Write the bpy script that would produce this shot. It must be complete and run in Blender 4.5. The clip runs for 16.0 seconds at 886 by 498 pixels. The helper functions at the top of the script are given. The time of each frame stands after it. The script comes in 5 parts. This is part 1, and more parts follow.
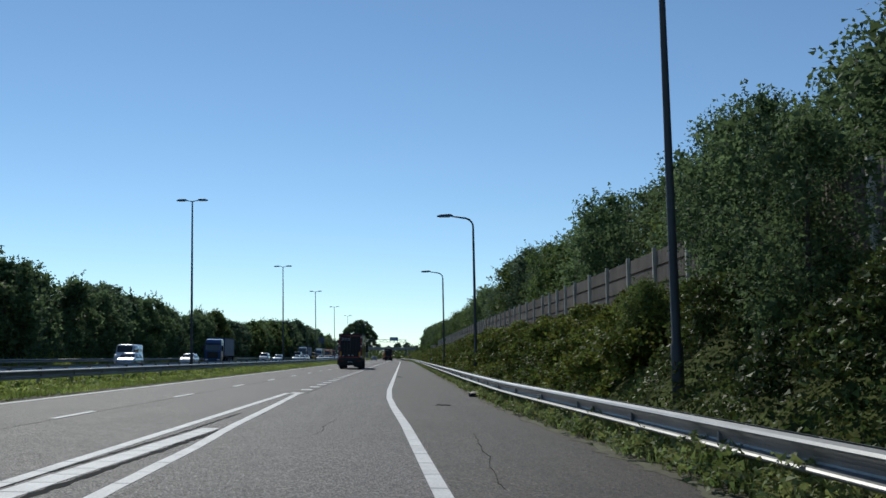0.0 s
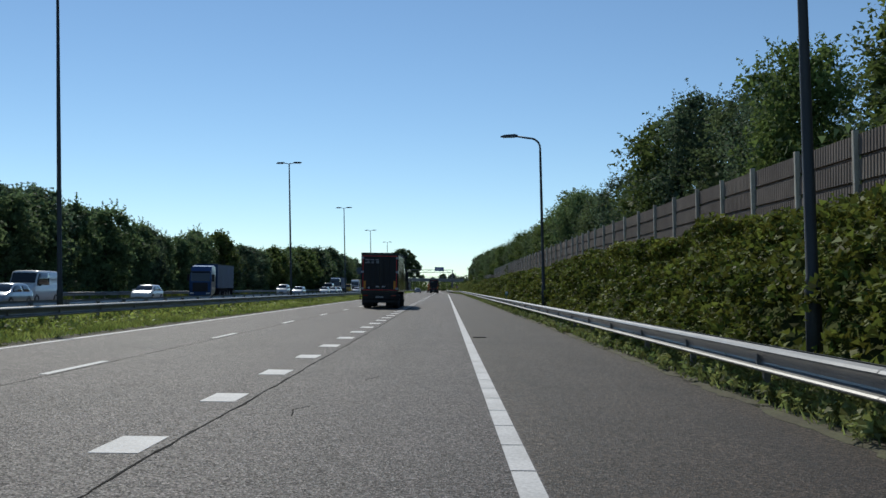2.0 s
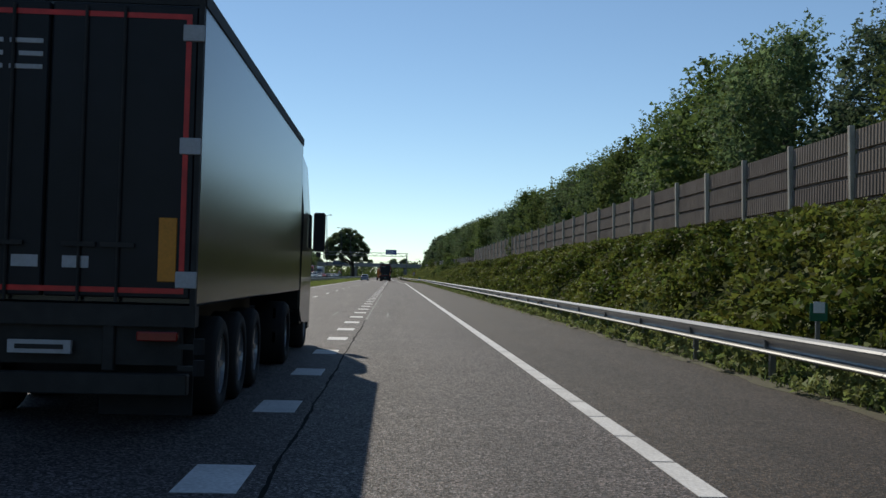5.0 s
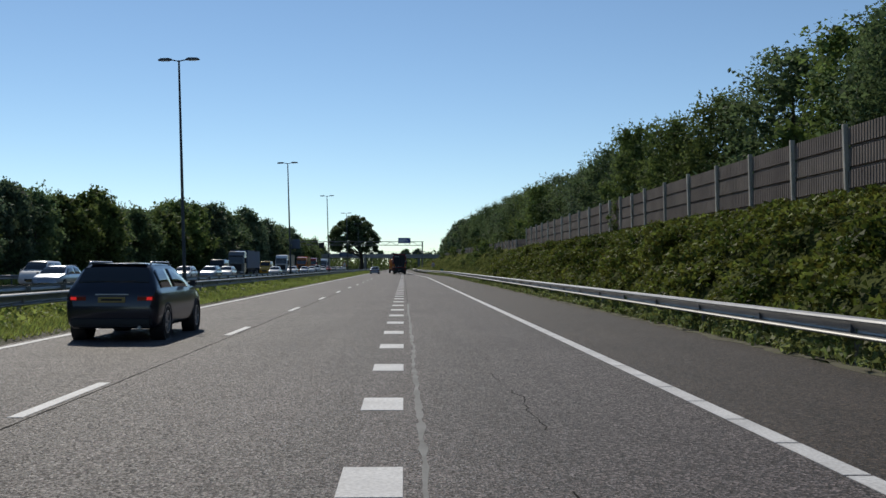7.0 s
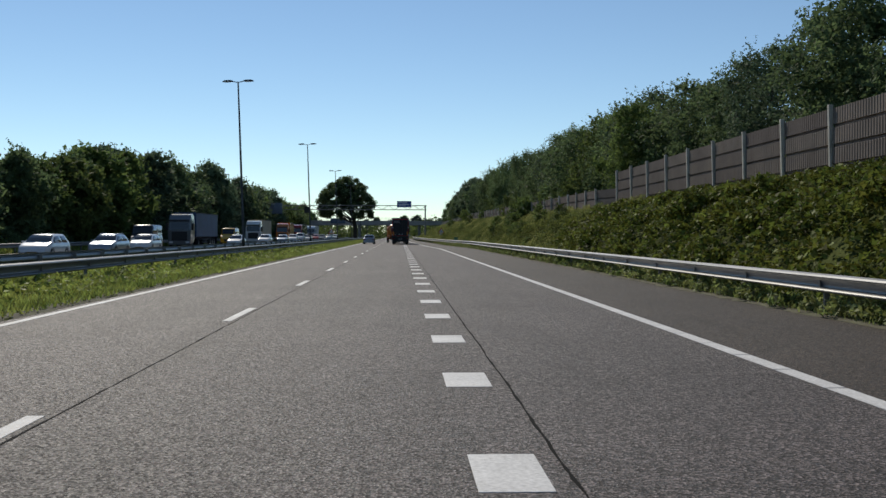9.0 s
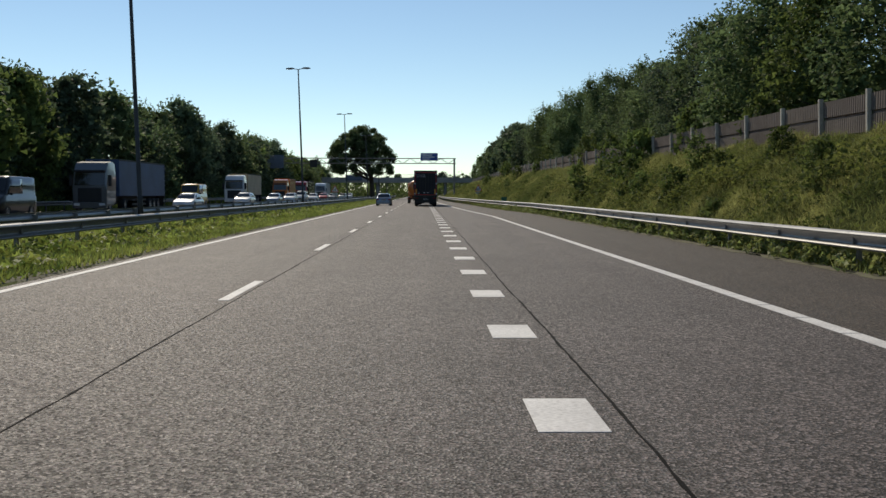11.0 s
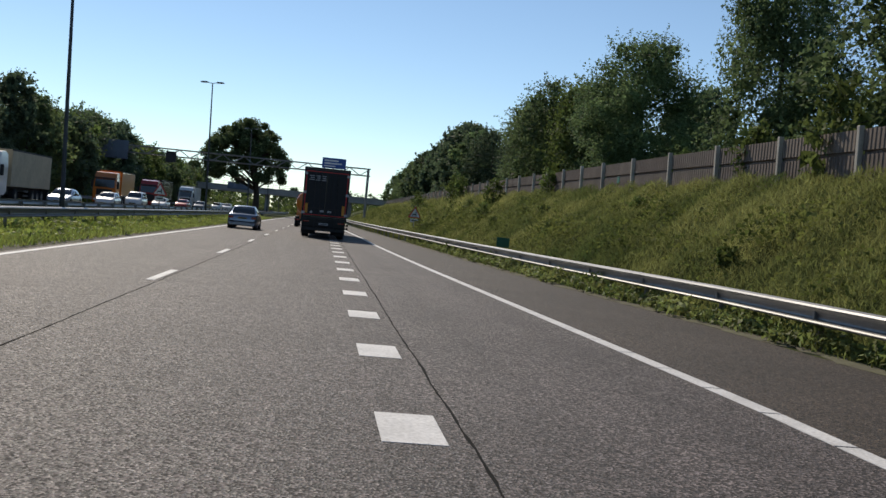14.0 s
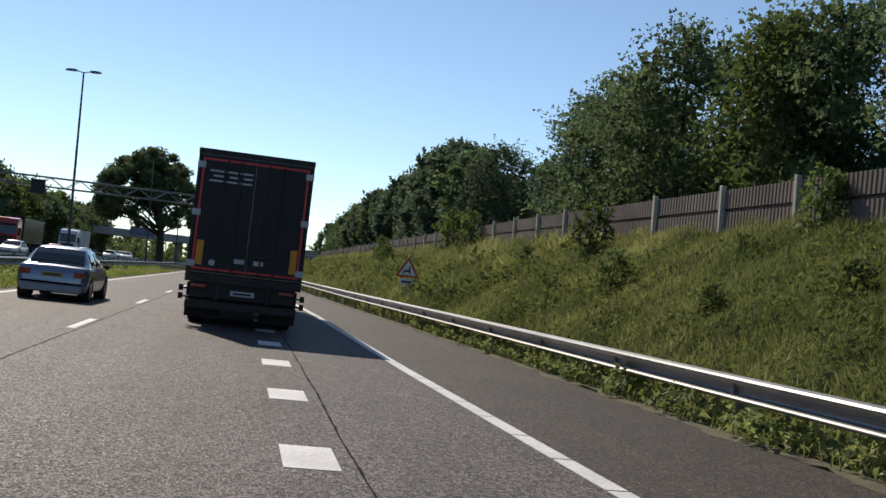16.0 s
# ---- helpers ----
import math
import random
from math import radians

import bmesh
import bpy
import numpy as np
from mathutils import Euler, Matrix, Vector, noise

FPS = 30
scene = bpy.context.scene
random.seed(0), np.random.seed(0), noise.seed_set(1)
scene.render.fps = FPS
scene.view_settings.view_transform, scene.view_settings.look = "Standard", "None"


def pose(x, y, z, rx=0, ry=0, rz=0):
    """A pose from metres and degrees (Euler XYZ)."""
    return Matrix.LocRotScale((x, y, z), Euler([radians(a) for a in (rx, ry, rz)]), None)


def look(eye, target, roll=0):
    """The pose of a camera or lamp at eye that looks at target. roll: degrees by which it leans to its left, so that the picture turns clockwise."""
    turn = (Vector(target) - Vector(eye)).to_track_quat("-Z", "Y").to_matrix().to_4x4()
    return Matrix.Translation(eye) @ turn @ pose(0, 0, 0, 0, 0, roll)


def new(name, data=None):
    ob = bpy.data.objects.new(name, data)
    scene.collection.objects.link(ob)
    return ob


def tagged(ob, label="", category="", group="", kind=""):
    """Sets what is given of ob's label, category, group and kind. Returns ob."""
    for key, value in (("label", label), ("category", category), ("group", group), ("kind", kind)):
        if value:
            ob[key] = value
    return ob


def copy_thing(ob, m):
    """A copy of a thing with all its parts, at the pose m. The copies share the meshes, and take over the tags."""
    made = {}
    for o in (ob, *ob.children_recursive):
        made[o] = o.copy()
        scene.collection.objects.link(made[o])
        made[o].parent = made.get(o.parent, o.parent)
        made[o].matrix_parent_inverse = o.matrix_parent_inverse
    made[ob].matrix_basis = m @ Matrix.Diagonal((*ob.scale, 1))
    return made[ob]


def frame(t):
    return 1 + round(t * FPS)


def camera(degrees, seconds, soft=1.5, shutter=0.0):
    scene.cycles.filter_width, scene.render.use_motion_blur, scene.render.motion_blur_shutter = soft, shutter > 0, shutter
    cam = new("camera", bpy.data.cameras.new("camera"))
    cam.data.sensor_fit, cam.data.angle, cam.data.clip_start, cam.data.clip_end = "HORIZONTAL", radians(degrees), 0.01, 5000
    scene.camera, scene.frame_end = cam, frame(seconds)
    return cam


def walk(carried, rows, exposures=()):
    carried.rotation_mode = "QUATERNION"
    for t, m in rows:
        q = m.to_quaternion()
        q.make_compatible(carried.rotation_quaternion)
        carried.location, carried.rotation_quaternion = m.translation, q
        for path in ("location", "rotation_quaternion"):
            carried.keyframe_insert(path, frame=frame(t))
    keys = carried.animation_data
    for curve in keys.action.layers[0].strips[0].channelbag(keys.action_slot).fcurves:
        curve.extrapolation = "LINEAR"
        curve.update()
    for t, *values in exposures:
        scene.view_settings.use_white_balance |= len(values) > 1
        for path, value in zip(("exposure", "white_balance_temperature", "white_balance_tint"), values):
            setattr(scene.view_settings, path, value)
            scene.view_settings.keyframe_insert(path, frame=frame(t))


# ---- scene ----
cam = camera(46.6, 16.0)
# seconds, x, y, z, yaw to the left, pitch up, lean; the block line between the lanes is x = 0, y runs along the road
ROWS = [
    (0, 4.00, 0.00, 1.44, -2.16, 6.00, 0.80),
    (0.5, 3.67, 10.66, 1.44, -1.66, 5.43, 1.65),
    (1, 3.26, 21.37, 1.46, -1.46, 3.92, 2.12),
    (1.5, 3.02, 31.99, 1.42, -0.47, 3.53, 1.15),
    (2, 2.83, 42.48, 1.44, 0.18, 2.19, 0.67),
    (2.5, 2.57, 52.96, 1.46, -0.19, 0.28, 1.00),
    (3, 2.27, 63.49, 1.46, -0.76, -0.47, 1.57),
    (3.5, 2.04, 73.80, 1.48, -1.99, -0.13, 1.31),
    (4, 1.75, 84.06, 1.47, -2.73, 1.27, 1.61),
    (6.5, 0.48, 134.66, 1.47, -2.67, 1.58, 0.96),
    (7, 0.22, 144.70, 1.48, -2.17, 0.98, 0.18),
    (7.5, 0.01, 154.82, 1.46, -2.05, 1.39, 0.40),
    (8, -0.24, 165.11, 1.45, -2.70, 0.40, -0.23),
    (10.5, -0.92, 215.55, 1.43, -1.70, -2.12, 0.67),
    (11, -0.91, 225.27, 1.42, -1.12, -3.09, 0.13),
    (11.5, -0.91, 234.80, 1.47, -2.41, -1.70, 1.11),
    (12, -0.89, 244.24, 1.46, -2.97, 1.56, 0.27),
    (12.5, -0.83, 253.87, 1.47, -2.59, 1.83, -1.12),
    (13, -0.74, 262.95, 1.45, -3.12, 1.11, -1.39),
    (13.5, -0.74, 271.99, 1.43, -4.98, 0.48, 4.64),
    (14, -0.73, 280.78, 1.42, -6.85, -1.35, 5.50),
    (14.5, -0.62, 289.56, 1.44, -7.83, -0.12, 4.92),
    (15, -0.64, 298.33, 1.43, -10.21, 0.46, 7.63),
    (15.5, -0.68, 307.00, 1.46, -11.47, 1.86, 7.64),
    (16, -0.69, 315.61, 1.45, -10.87, 2.14, 6.43),
]


def eye_pose(x, y, z, yaw, pitch, lean):
    a, b = radians(yaw), radians(pitch)
    ahead = Vector((-math.sin(a) * math.cos(b), math.cos(a) * math.cos(b), math.sin(b)))
    return look((x, y, z), Vector((x, y, z)) + ahead, lean)


walk(cam, [(t, eye_pose(*r)) for t, *r in ROWS], [(0, -0.08, 6150, 6), (2, -0.10, 6300, 7), (4, 0.07, 6800, 7), (6.3, -0.08, 6600, 10), (8.2, -0.08, 6600, 9), (11, 0.06, 7250, 10), (12.5, 0.03, 6950, 9), (14, 0.20, 7000, 12), (15, 0.32, 6950, 12), (16, 0.42, 7100, 13)])

# ---- world, sun ----
SUN_AZ, SUN_EL = radians(19), radians(40)          # azimuth from +y towards -x
world = bpy.data.worlds.new("world")
scene.world = world
world.use_nodes = True
wn = world.node_tree
sky = wn.nodes.new("ShaderNodeTexSky")
sky.sky_type = "NISHITA"
sky.sun_disc = False
sky.sun_elevation, sky.sun_rotation = SUN_EL, -SUN_AZ
sky.air_density, sky.dust_density, sky.ozone_density = 0.76, 0.0, 2.2
wn.nodes["Background"].inputs["Strength"].default_value = 0.107
tint = wn.nodes.new("ShaderNodeMix")
tint.data_type, tint.blend_type = "RGBA", "MULTIPLY"
tint.inputs["Factor"].default_value = 1.0
tint.inputs["B"].default_value = (0.925, 0.99, 0.985, 1)
wn.links.new(sky.outputs[0], tint.inputs["A"])
wn.links.new(tint.outputs["Result"], wn.nodes["Background"].inputs["Color"])
sun = new("sun", bpy.data.lights.new("sun", "SUN"))
sun.data.energy, sun.data.angle, sun.data.color = 3.5, radians(0.53), (1.0, 0.935, 0.82)
to_sun = Vector((-math.sin(SUN_AZ) * math.cos(SUN_EL), math.cos(SUN_AZ) * math.cos(SUN_EL), math.sin(SUN_EL)))
sun.rotation_euler = to_sun.to_track_quat("Z", "Y").to_euler()
scene.view_settings.exposure = 0.0

# ---- materials ----


def material(name, color, rough=0.6, metal=0.0, vary=0.15, scale=3.0, fine=40.0, fine_amount=0.1, bump=0.0, bump_scale=60.0,
             per_object=0.0, per_island=0.0, specular=0.5, coat=0.0, transmit=0.0, tint=None):
    """A surface with variation at two scales: broad stains and fine grain, in metres."""
    m = bpy.data.materials.new(name)
    m.use_nodes = True
    t = m.node_tree
    n, l = t.nodes, t.links
    b = n["Principled BSDF"]
    b.inputs["Roughness"].default_value, b.inputs["Metallic"].default_value = rough, metal
    b.inputs["Specular IOR Level"].default_value = specular
    b.inputs["Coat Weight"].default_value = coat
    geo = n.new("ShaderNodeNewGeometry")
    broad = n.new("ShaderNodeTexNoise")
    broad.inputs["Scale"].default_value, broad.inputs["Detail"].default_value = scale, 4
    l.new(geo.outputs["Position"], broad.inputs["Vector"])
    grain = n.new("ShaderNodeTexNoise")
    grain.inputs["Scale"].default_value, grain.inputs["Detail"].default_value = fine, 2
    l.new(geo.outputs["Position"], grain.inputs["Vector"])
    mix1 = n.new("ShaderNodeMix")
    mix1.data_type, mix1.blend_type = "RGBA", "MIX"
    lo = [max(0.0, c * (1 - vary)) for c in color]
    hi = [min(1.0, c * (1 + vary)) for c in (tint or color)]
    mix1.inputs["A"].default_value, mix1.inputs["B"].default_value = (*lo, 1), (*hi, 1)
    ramp = n.new("ShaderNodeMapRange")
    ramp.inputs["From Min"].default_value, ramp.inputs["From Max"].default_value = 0.3, 0.7
    l.new(broad.outputs["Fac"], ramp.inputs["Value"])
    l.new(ramp.outputs["Result"], mix1.inputs["Factor"])
    hsv = n.new("ShaderNodeHueSaturation")
    l.new(mix1.outputs["Result"], hsv.inputs["Color"])
    val = n.new("ShaderNodeMapRange")
    val.inputs["From Min"].default_value, val.inputs["From Max"].default_value = 0.25, 0.75
    val.inputs["To Min"].default_value, val.inputs["To Max"].default_value = 1 - fine_amount, 1 + fine_amount
    l.new(grain.outputs["Fac"], val.inputs["Value"])
    out = val.outputs["Result"]
    for amount, node, socket in ((per_object, "ShaderNodeObjectInfo", "Random"), (per_island, "ShaderNodeNewGeometry", "Random Per Island")):
        if amount:
            info = n.new(node)
            r = n.new("ShaderNodeMapRange")
            r.inputs["To Min"].default_value, r.inputs["To Max"].default_value = 1 - amount, 1 + amount
            l.new(info.outputs[socket], r.inputs["Value"])
            mul = n.new("ShaderNodeMath")
            mul.operation = "MULTIPLY"
            l.new(out, mul.inputs[0])
            l.new(r.outputs["Result"], mul.inputs[1])
            out = mul.outputs[0]
            hue = n.new("ShaderNodeMapRange")
            hue.inputs["To Min"].default_value, hue.inputs["To Max"].default_value = 0.5 - 0.04 * amount, 0.5 + 0.04 * amount
            l.new(info.outputs[socket], hue.inputs["Value"])
            if not hsv.inputs["Hue"].is_linked:
                l.new(hue.outputs["Result"], hsv.inputs["Hue"])
    l.new(out, hsv.inputs["Value"])
    l.new(hsv.outputs["Color"], b.inputs["Base Color"])
    if bump:
        bn = n.new("ShaderNodeTexNoise")
        bn.inputs["Scale"].default_value, bn.inputs["Detail"].default_value = bump_scale, 3
        l.new(geo.outputs["Position"], bn.inputs["Vector"])
        bp = n.new("ShaderNodeBump")
        bp.inputs["Strength"].default_value, bp.inputs["Distance"].default_value = bump, 0.01
        l.new(bn.outputs["Fac"], bp.inputs["Height"])
        l.new(bp.outputs["Normal"], b.inputs["Normal"])
    if transmit:
        tr = n.new("ShaderNodeBsdfTranslucent")
        l.new(hsv.outputs["Color"], tr.inputs["Color"])
        ms = n.new("ShaderNodeMixShader")
        ms.inputs["Fac"].default_value = transmit
        l.new(b.outputs[0], ms.inputs[1])
        l.new(tr.outputs[0], ms.inputs[2])
        l.new(ms.outputs[0], n["Material Output"].inputs["Surface"])
    return m


def asphalt(name, dark, light, speck):
    """Open-graded asphalt: pale and black stone grains, worn streaks along the road, patches."""
    m = bpy.data.materials.new(name)
    m.use_nodes = True
    n, l = m.node_tree.nodes, m.node_tree.links
    b = n["Principled BSDF"]
    b.inputs["Specular IOR Level"].default_value = 0.36
    geo = n.new("ShaderNodeNewGeometry")

    def noise_at(scale, detail, stretch=(1, 1, 1)):
        v = n.new("ShaderNodeVectorMath")
        v.operation = "MULTIPLY"
        v.inputs[1].default_value = stretch
        l.new(geo.outputs["Position"], v.inputs[0])
        t = n.new("ShaderNodeTexNoise")
        t.inputs["Scale"].default_value, t.inputs["Detail"].default_value = scale, detail
        l.new(v.outputs[0], t.inputs["Vector"])
        return t.outputs["Fac"]

    def remap(value, lo, hi, to_lo, to_hi):
        r = n.new("ShaderNodeMapRange")
        for key, x in (("From Min", lo), ("From Max", hi), ("To Min", to_lo), ("To Max", to_hi)):
            r.inputs[key].default_value = x
        l.new(value, r.inputs["Value"])
        return r.outputs["Result"]

    def join(op, p, q):
        k = n.new("ShaderNodeMath")
        k.operation = op
        l.new(p, k.inputs[0])
        l.new(q, k.inputs[1])
        return k.outputs[0]

    broad = join("ADD", noise_at(1.0, 5, (1.3, 0.05, 1.0)), noise_at(0.35, 4))
    base = n.new("ShaderNodeMix")
    base.data_type = "RGBA"
    base.inputs["A"].default_value, base.inputs["B"].default_value = (*dark, 1), (*light, 1)
    l.new(remap(broad, 0.7, 1.3, 0, 1), base.inputs["Factor"])
    stones = n.new("ShaderNodeTexVoronoi")
    stones.inputs["Scale"].default_value = 52
    l.new(geo.outputs["Position"], stones.inputs["Vector"])
    sep = n.new("ShaderNodeSeparateColor")
    l.new(stones.outputs["Color"], sep.inputs[0])
    skew = n.new("ShaderNodeMath")
    skew.operation = "POWER"
    skew.inputs[1].default_value = 2.4
    l.new(sep.outputs[0], skew.inputs[0])
    grain = remap(skew.outputs[0], 0, 1, 1 - 0.8 * speck, 1 + 1.9 * speck)
    gaps = remap(noise_at(34, 2), 0.36, 0.50, 0.25, 1.0)
    clump = remap(noise_at(3.0, 4), 0.3, 0.7, 0.90, 1.10)
    hsv = n.new("ShaderNodeHueSaturation")
    l.new(base.outputs["Result"], hsv.inputs["Color"])
    l.new(join("MULTIPLY", join("MULTIPLY", grain, gaps), clump), hsv.inputs["Value"])
    l.new(hsv.outputs["Color"], b.inputs["Base Color"])
    l.new(remap(sep.outputs[1], 0, 1, 0.58, 0.92), b.inputs["Roughness"])
    bp = n.new("ShaderNodeBump")
    bp.inputs["Strength"].default_value, bp.inputs["Distance"].default_value = 0.7, 0.010
    l.new(stones.outputs["Distance"], bp.inputs["Height"])
    l.new(bp.outputs["Normal"], b.inputs["Normal"])
    return m


M_ROAD = asphalt("asphalt", (0.062, 0.0520, 0.0508), (0.101, 0.0850, 0.0830), 1.05)
M_SHOULDER = asphalt("shoulder_asphalt", (0.036, 0.0268, 0.0207), (0.060, 0.0450, 0.0347), 1.05)
M_TAR = material("tar", (0.008, 0.008, 0.008), 0.95, vary=0.3, scale=2, specular=0.1)
M_PAINT = material("road_paint", (0.57, 0.565, 0.56), 0.7, vary=0.14, scale=1.5, fine=30, fine_amount=0.22, bump=0.3, bump_scale=90)
M_SOIL = material("soil_and_grass", (0.046, 0.056, 0.018), 0.95, specular=0.03, vary=0.4, scale=0.7, fine=9, fine_amount=0.35, tint=(0.058, 0.070, 0.022))
M_STEEL = material("galvanised_steel", (0.22, 0.22, 0.22), 0.46, metal=0.55, vary=0.12, scale=1.2, fine=14, fine_amount=0.1)
M_LAMP = material("lamp_steel", (0.050, 0.053, 0.055), 0.55, metal=0.3, vary=0.15, scale=1)
M_HEAD = material("lamp_head", (0.07, 0.075, 0.08), 0.45, vary=0.1)
M_LENS = material("lamp_lens", (0.55, 0.57, 0.55), 0.15, vary=0.05)
M_PANEL = material("fence_panel", (0.170, 0.132, 0.108), 0.9, vary=0.2, scale=0.8, fine=18, fine_amount=0.15, per_object=0.16, bump=0.3, bump_scale=30)
M_POST = material("concrete_post", (0.44, 0.41, 0.35), 0.85, vary=0.15, scale=2, fine=25, fine_amount=0.12, per_object=0.15)
M_CONCRETE = material("concrete", (0.33, 0.32, 0.30), 0.85, vary=0.15, scale=0.6, fine=12, fine_amount=0.1)
M_BARK = material("bark", (0.060, 0.047, 0.035), 0.95, vary=0.3, scale=3, fine=22, fine_amount=0.35, bump=0.6, bump_scale=25)
LEAF = dict(rough=0.7, specular=0.15, vary=0.25, scale=0.5, per_object=0.18, per_island=0.38)
M_LEAF = {
    "oak": material("oak_leaf", (0.090, 0.136, 0.058), transmit=0.47, tint=(0.126, 0.174, 0.078), **LEAF),
    "fresh": material("fresh_leaf", (0.098, 0.142, 0.040), transmit=0.44, tint=(0.122, 0.162, 0.050), **LEAF),
    "blue": material("blue_green_leaf", (0.082, 0.122, 0.068), transmit=0.44, tint=(0.108, 0.152, 0.088), **LEAF),
}
M_BRAMBLE = material("bramble_leaf", (0.088, 0.128, 0.024), 0.6, specular=0.10, vary=0.40, scale=0.45, per_island=0.6, transmit=0.36, tint=(0.146, 0.158, 0.034))
# a darker bramble leaf, for the first stretch of the bank only
M_DARK_BRAMBLE = material("dark_bramble_leaf", (0.058, 0.086, 0.026), 0.55, specular=0.15, vary=0.4, scale=0.5, per_island=0.6, transmit=0.25, tint=(0.090, 0.110, 0.030))
M_WEED = material("weed_leaf", (0.098, 0.134, 0.036), 0.8, specular=0.1, vary=0.35, scale=0.4, per_island=0.18, transmit=0.45, tint=(0.142, 0.160, 0.046))
M_VERGE = material("verge_leaf", (0.165, 0.235, 0.060), 0.7, vary=0.35, scale=0.6, per_island=0.45, transmit=0.45, tint=(0.225, 0.245, 0.090))
M_SAND = material("sandy_verge", (0.105, 0.088, 0.060), 0.95, vary=0.35, scale=1.6, fine=22, fine_amount=0.35, tint=(0.070, 0.072, 0.034), bump=0.5, bump_scale=30)
M_BLADE = material("grass_blade", (0.195, 0.275, 0.050), 0.65, vary=0.4, scale=0.5, per_island=0.4, transmit=0.45, tint=(0.280, 0.315, 0.085))
M_DRY = material("dry_grass", (0.130, 0.188, 0.060), 0.8, specular=0.1, vary=0.4, scale=0.35, per_island=0.3, transmit=0.55, tint=(0.236, 0.238, 0.088))
M_WHITE = material("white_enamel", (0.75, 0.75, 0.74), 0.4, vary=0.05)
M_SIGN_RED = material("sign_red", (0.50, 0.025, 0.020), 0.4, vary=0.08)
M_SIGN_GREEN = material("sign_green", (0.010, 0.120, 0.065), 0.4, vary=0.08)
M_SIGN_BLUE = material("sign_blue", (0.010, 0.065, 0.300), 0.4, vary=0.08)
M_BLACK = material("matt_black", (0.010, 0.010, 0.011), 0.6, vary=0.2)

# ---- helpers for meshes ----


def link(name, bm, mat, parent=None, label="", smooth=False):
    me = bpy.data.meshes.new(name)
    bm.to_mesh(me)
    bm.free()
    me.materials.append(mat)
    if smooth:
        me.shade_smooth()
    ob = new(name, me)
    ob.parent = parent
    if label:
        ob["label"] = label
    return ob


def part(name, bm, mat, parent, label="", smooth=False):
    return link(name, bm, mat, parent, label, smooth)


def thing(name, label, category, at=(0, 0, 0), turn=0.0, group="", kind=""):
    ob = new(name)
    ob.empty_display_size = 0.2
    ob.matrix_basis = Matrix.Translation(at) @ Matrix.Rotation(radians(turn), 4, "Z")
    return tagged(ob, label, category, group, kind)


def box(bm, x0, x1, y0, y1, z0, z1):
    v = [bm.verts.new(c) for c in ((x0, y0, z0), (x1, y0, z0), (x1, y1, z0), (x0, y1, z0), (x0, y0, z1), (x1, y0, z1), (x1, y1, z1), (x0, y1, z1))]
    for f in ((3, 2, 1, 0), (4, 5, 6, 7), (0, 1, 5, 4), (1, 2, 6, 5), (2, 3, 7, 6), (3, 0, 4, 7)):
        bm.faces.new([v[i] for i in f])
    return bm


def boxes(*rows):
    bm = bmesh.new()
    for r in rows:
        box(bm, *r)
    return bm


def bevelled(bm, width, segments=2):
    bmesh.ops.bevel(bm, geom=bm.edges[:], offset=width, segments=segments, affect="EDGES", clamp_overlap=True)
    return bm


def tube(bm, points, radii, sides=8, cap=True):
    """A round bar along points with a radius at each."""
    rings = []
    pts = [Vector(p) for p in points]
    for i, p in enumerate(pts):
        d = (pts[min(i + 1, len(pts) - 1)] - pts[max(i - 1, 0)]).normalized()
        a = d.orthogonal().normalized() if i == 0 else (a - d * a.dot(d)).normalized()
        c = d.cross(a)
        r = radii[i] if hasattr(radii, "__len__") else radii
        rings.append([bm.verts.new(p + r * (math.cos(2 * math.pi * k / sides) * a + math.sin(2 * math.pi * k / sides) * c)) for k in range(sides)])
    for q, s in zip(rings[:-1], rings[1:]):
        for k in range(sides):
            bm.faces.new((q[k], q[(k + 1) % sides], s[(k + 1) % sides], s[k]))
    if cap:
        bm.faces.new(rings[0][::-1])
        bm.faces.new(rings[-1])
    return bm


def loft(bm, rings, closed=True, cap=True):
    """Skin over rings of points, each ring with the same number."""
    vs = [[bm.verts.new(p) for p in ring] for ring in rings]
    n = len(vs[0])
    for q, s in zip(vs[:-1], vs[1:]):
        for k in range(n if closed else n - 1):
            bm.faces.new((q[k], q[(k + 1) % n], s[(k + 1) % n], s[k]))
    if cap and closed:
        bm.faces.new(vs[0][::-1])
        bm.faces.new(vs[-1])
    bmesh.ops.recalc_face_normals(bm, faces=bm.faces[:])
    return bm


def along(table):
    """A smooth function of y through (y, value) pairs."""
    ys, vs = zip(*table)
    return lambda y: float(np.interp(y, ys, vs))


def mesh_object(name, verts, faces, mat, parent=None):
    me = bpy.data.meshes.new(name)
    me.from_pydata(verts, [], faces)
    me.materials.append(mat)
    ob = new(name, me)
    ob.parent = parent
    return ob


# ---- the plan of the road ----
EDGE_LINE = along([(-60, 6.2), (0, 4.85), (11, 4.45), (22, 4.09), (30, 3.76), (36, 3.57), (45, 3.46), (55, 3.46), (290, 3.46), (300, 3.12), (311, 2.75), (320, 2.5), (333, 2.2), (350, 2.0), (430, 0.4), (900, 0.4)])
SHOULDER = along([(-60, 9.4), (0, 7.75), (12, 7.4), (26, 6.9), (34, 6.75), (296, 6.85), (313, 5.9), (329, 5.4), (345, 5.1), (365, 4.4), (430, 3.2), (900, 3.2)])
RAIL = along([(-60, 9.6), (0, 8.05), (8, 7.82), (16, 7.55), (30, 6.98), (45, 6.9), (300, 7.0), (312, 6.35), (329, 5.65), (344, 5.25), (365, 4.55), (430, 3.4), (900, 3.4)])
FENCE = along([(-60, 13.2), (0, 12.6), (247.8, 12.6), (249, 12.0), (290, 11.6), (900, 11.3)])
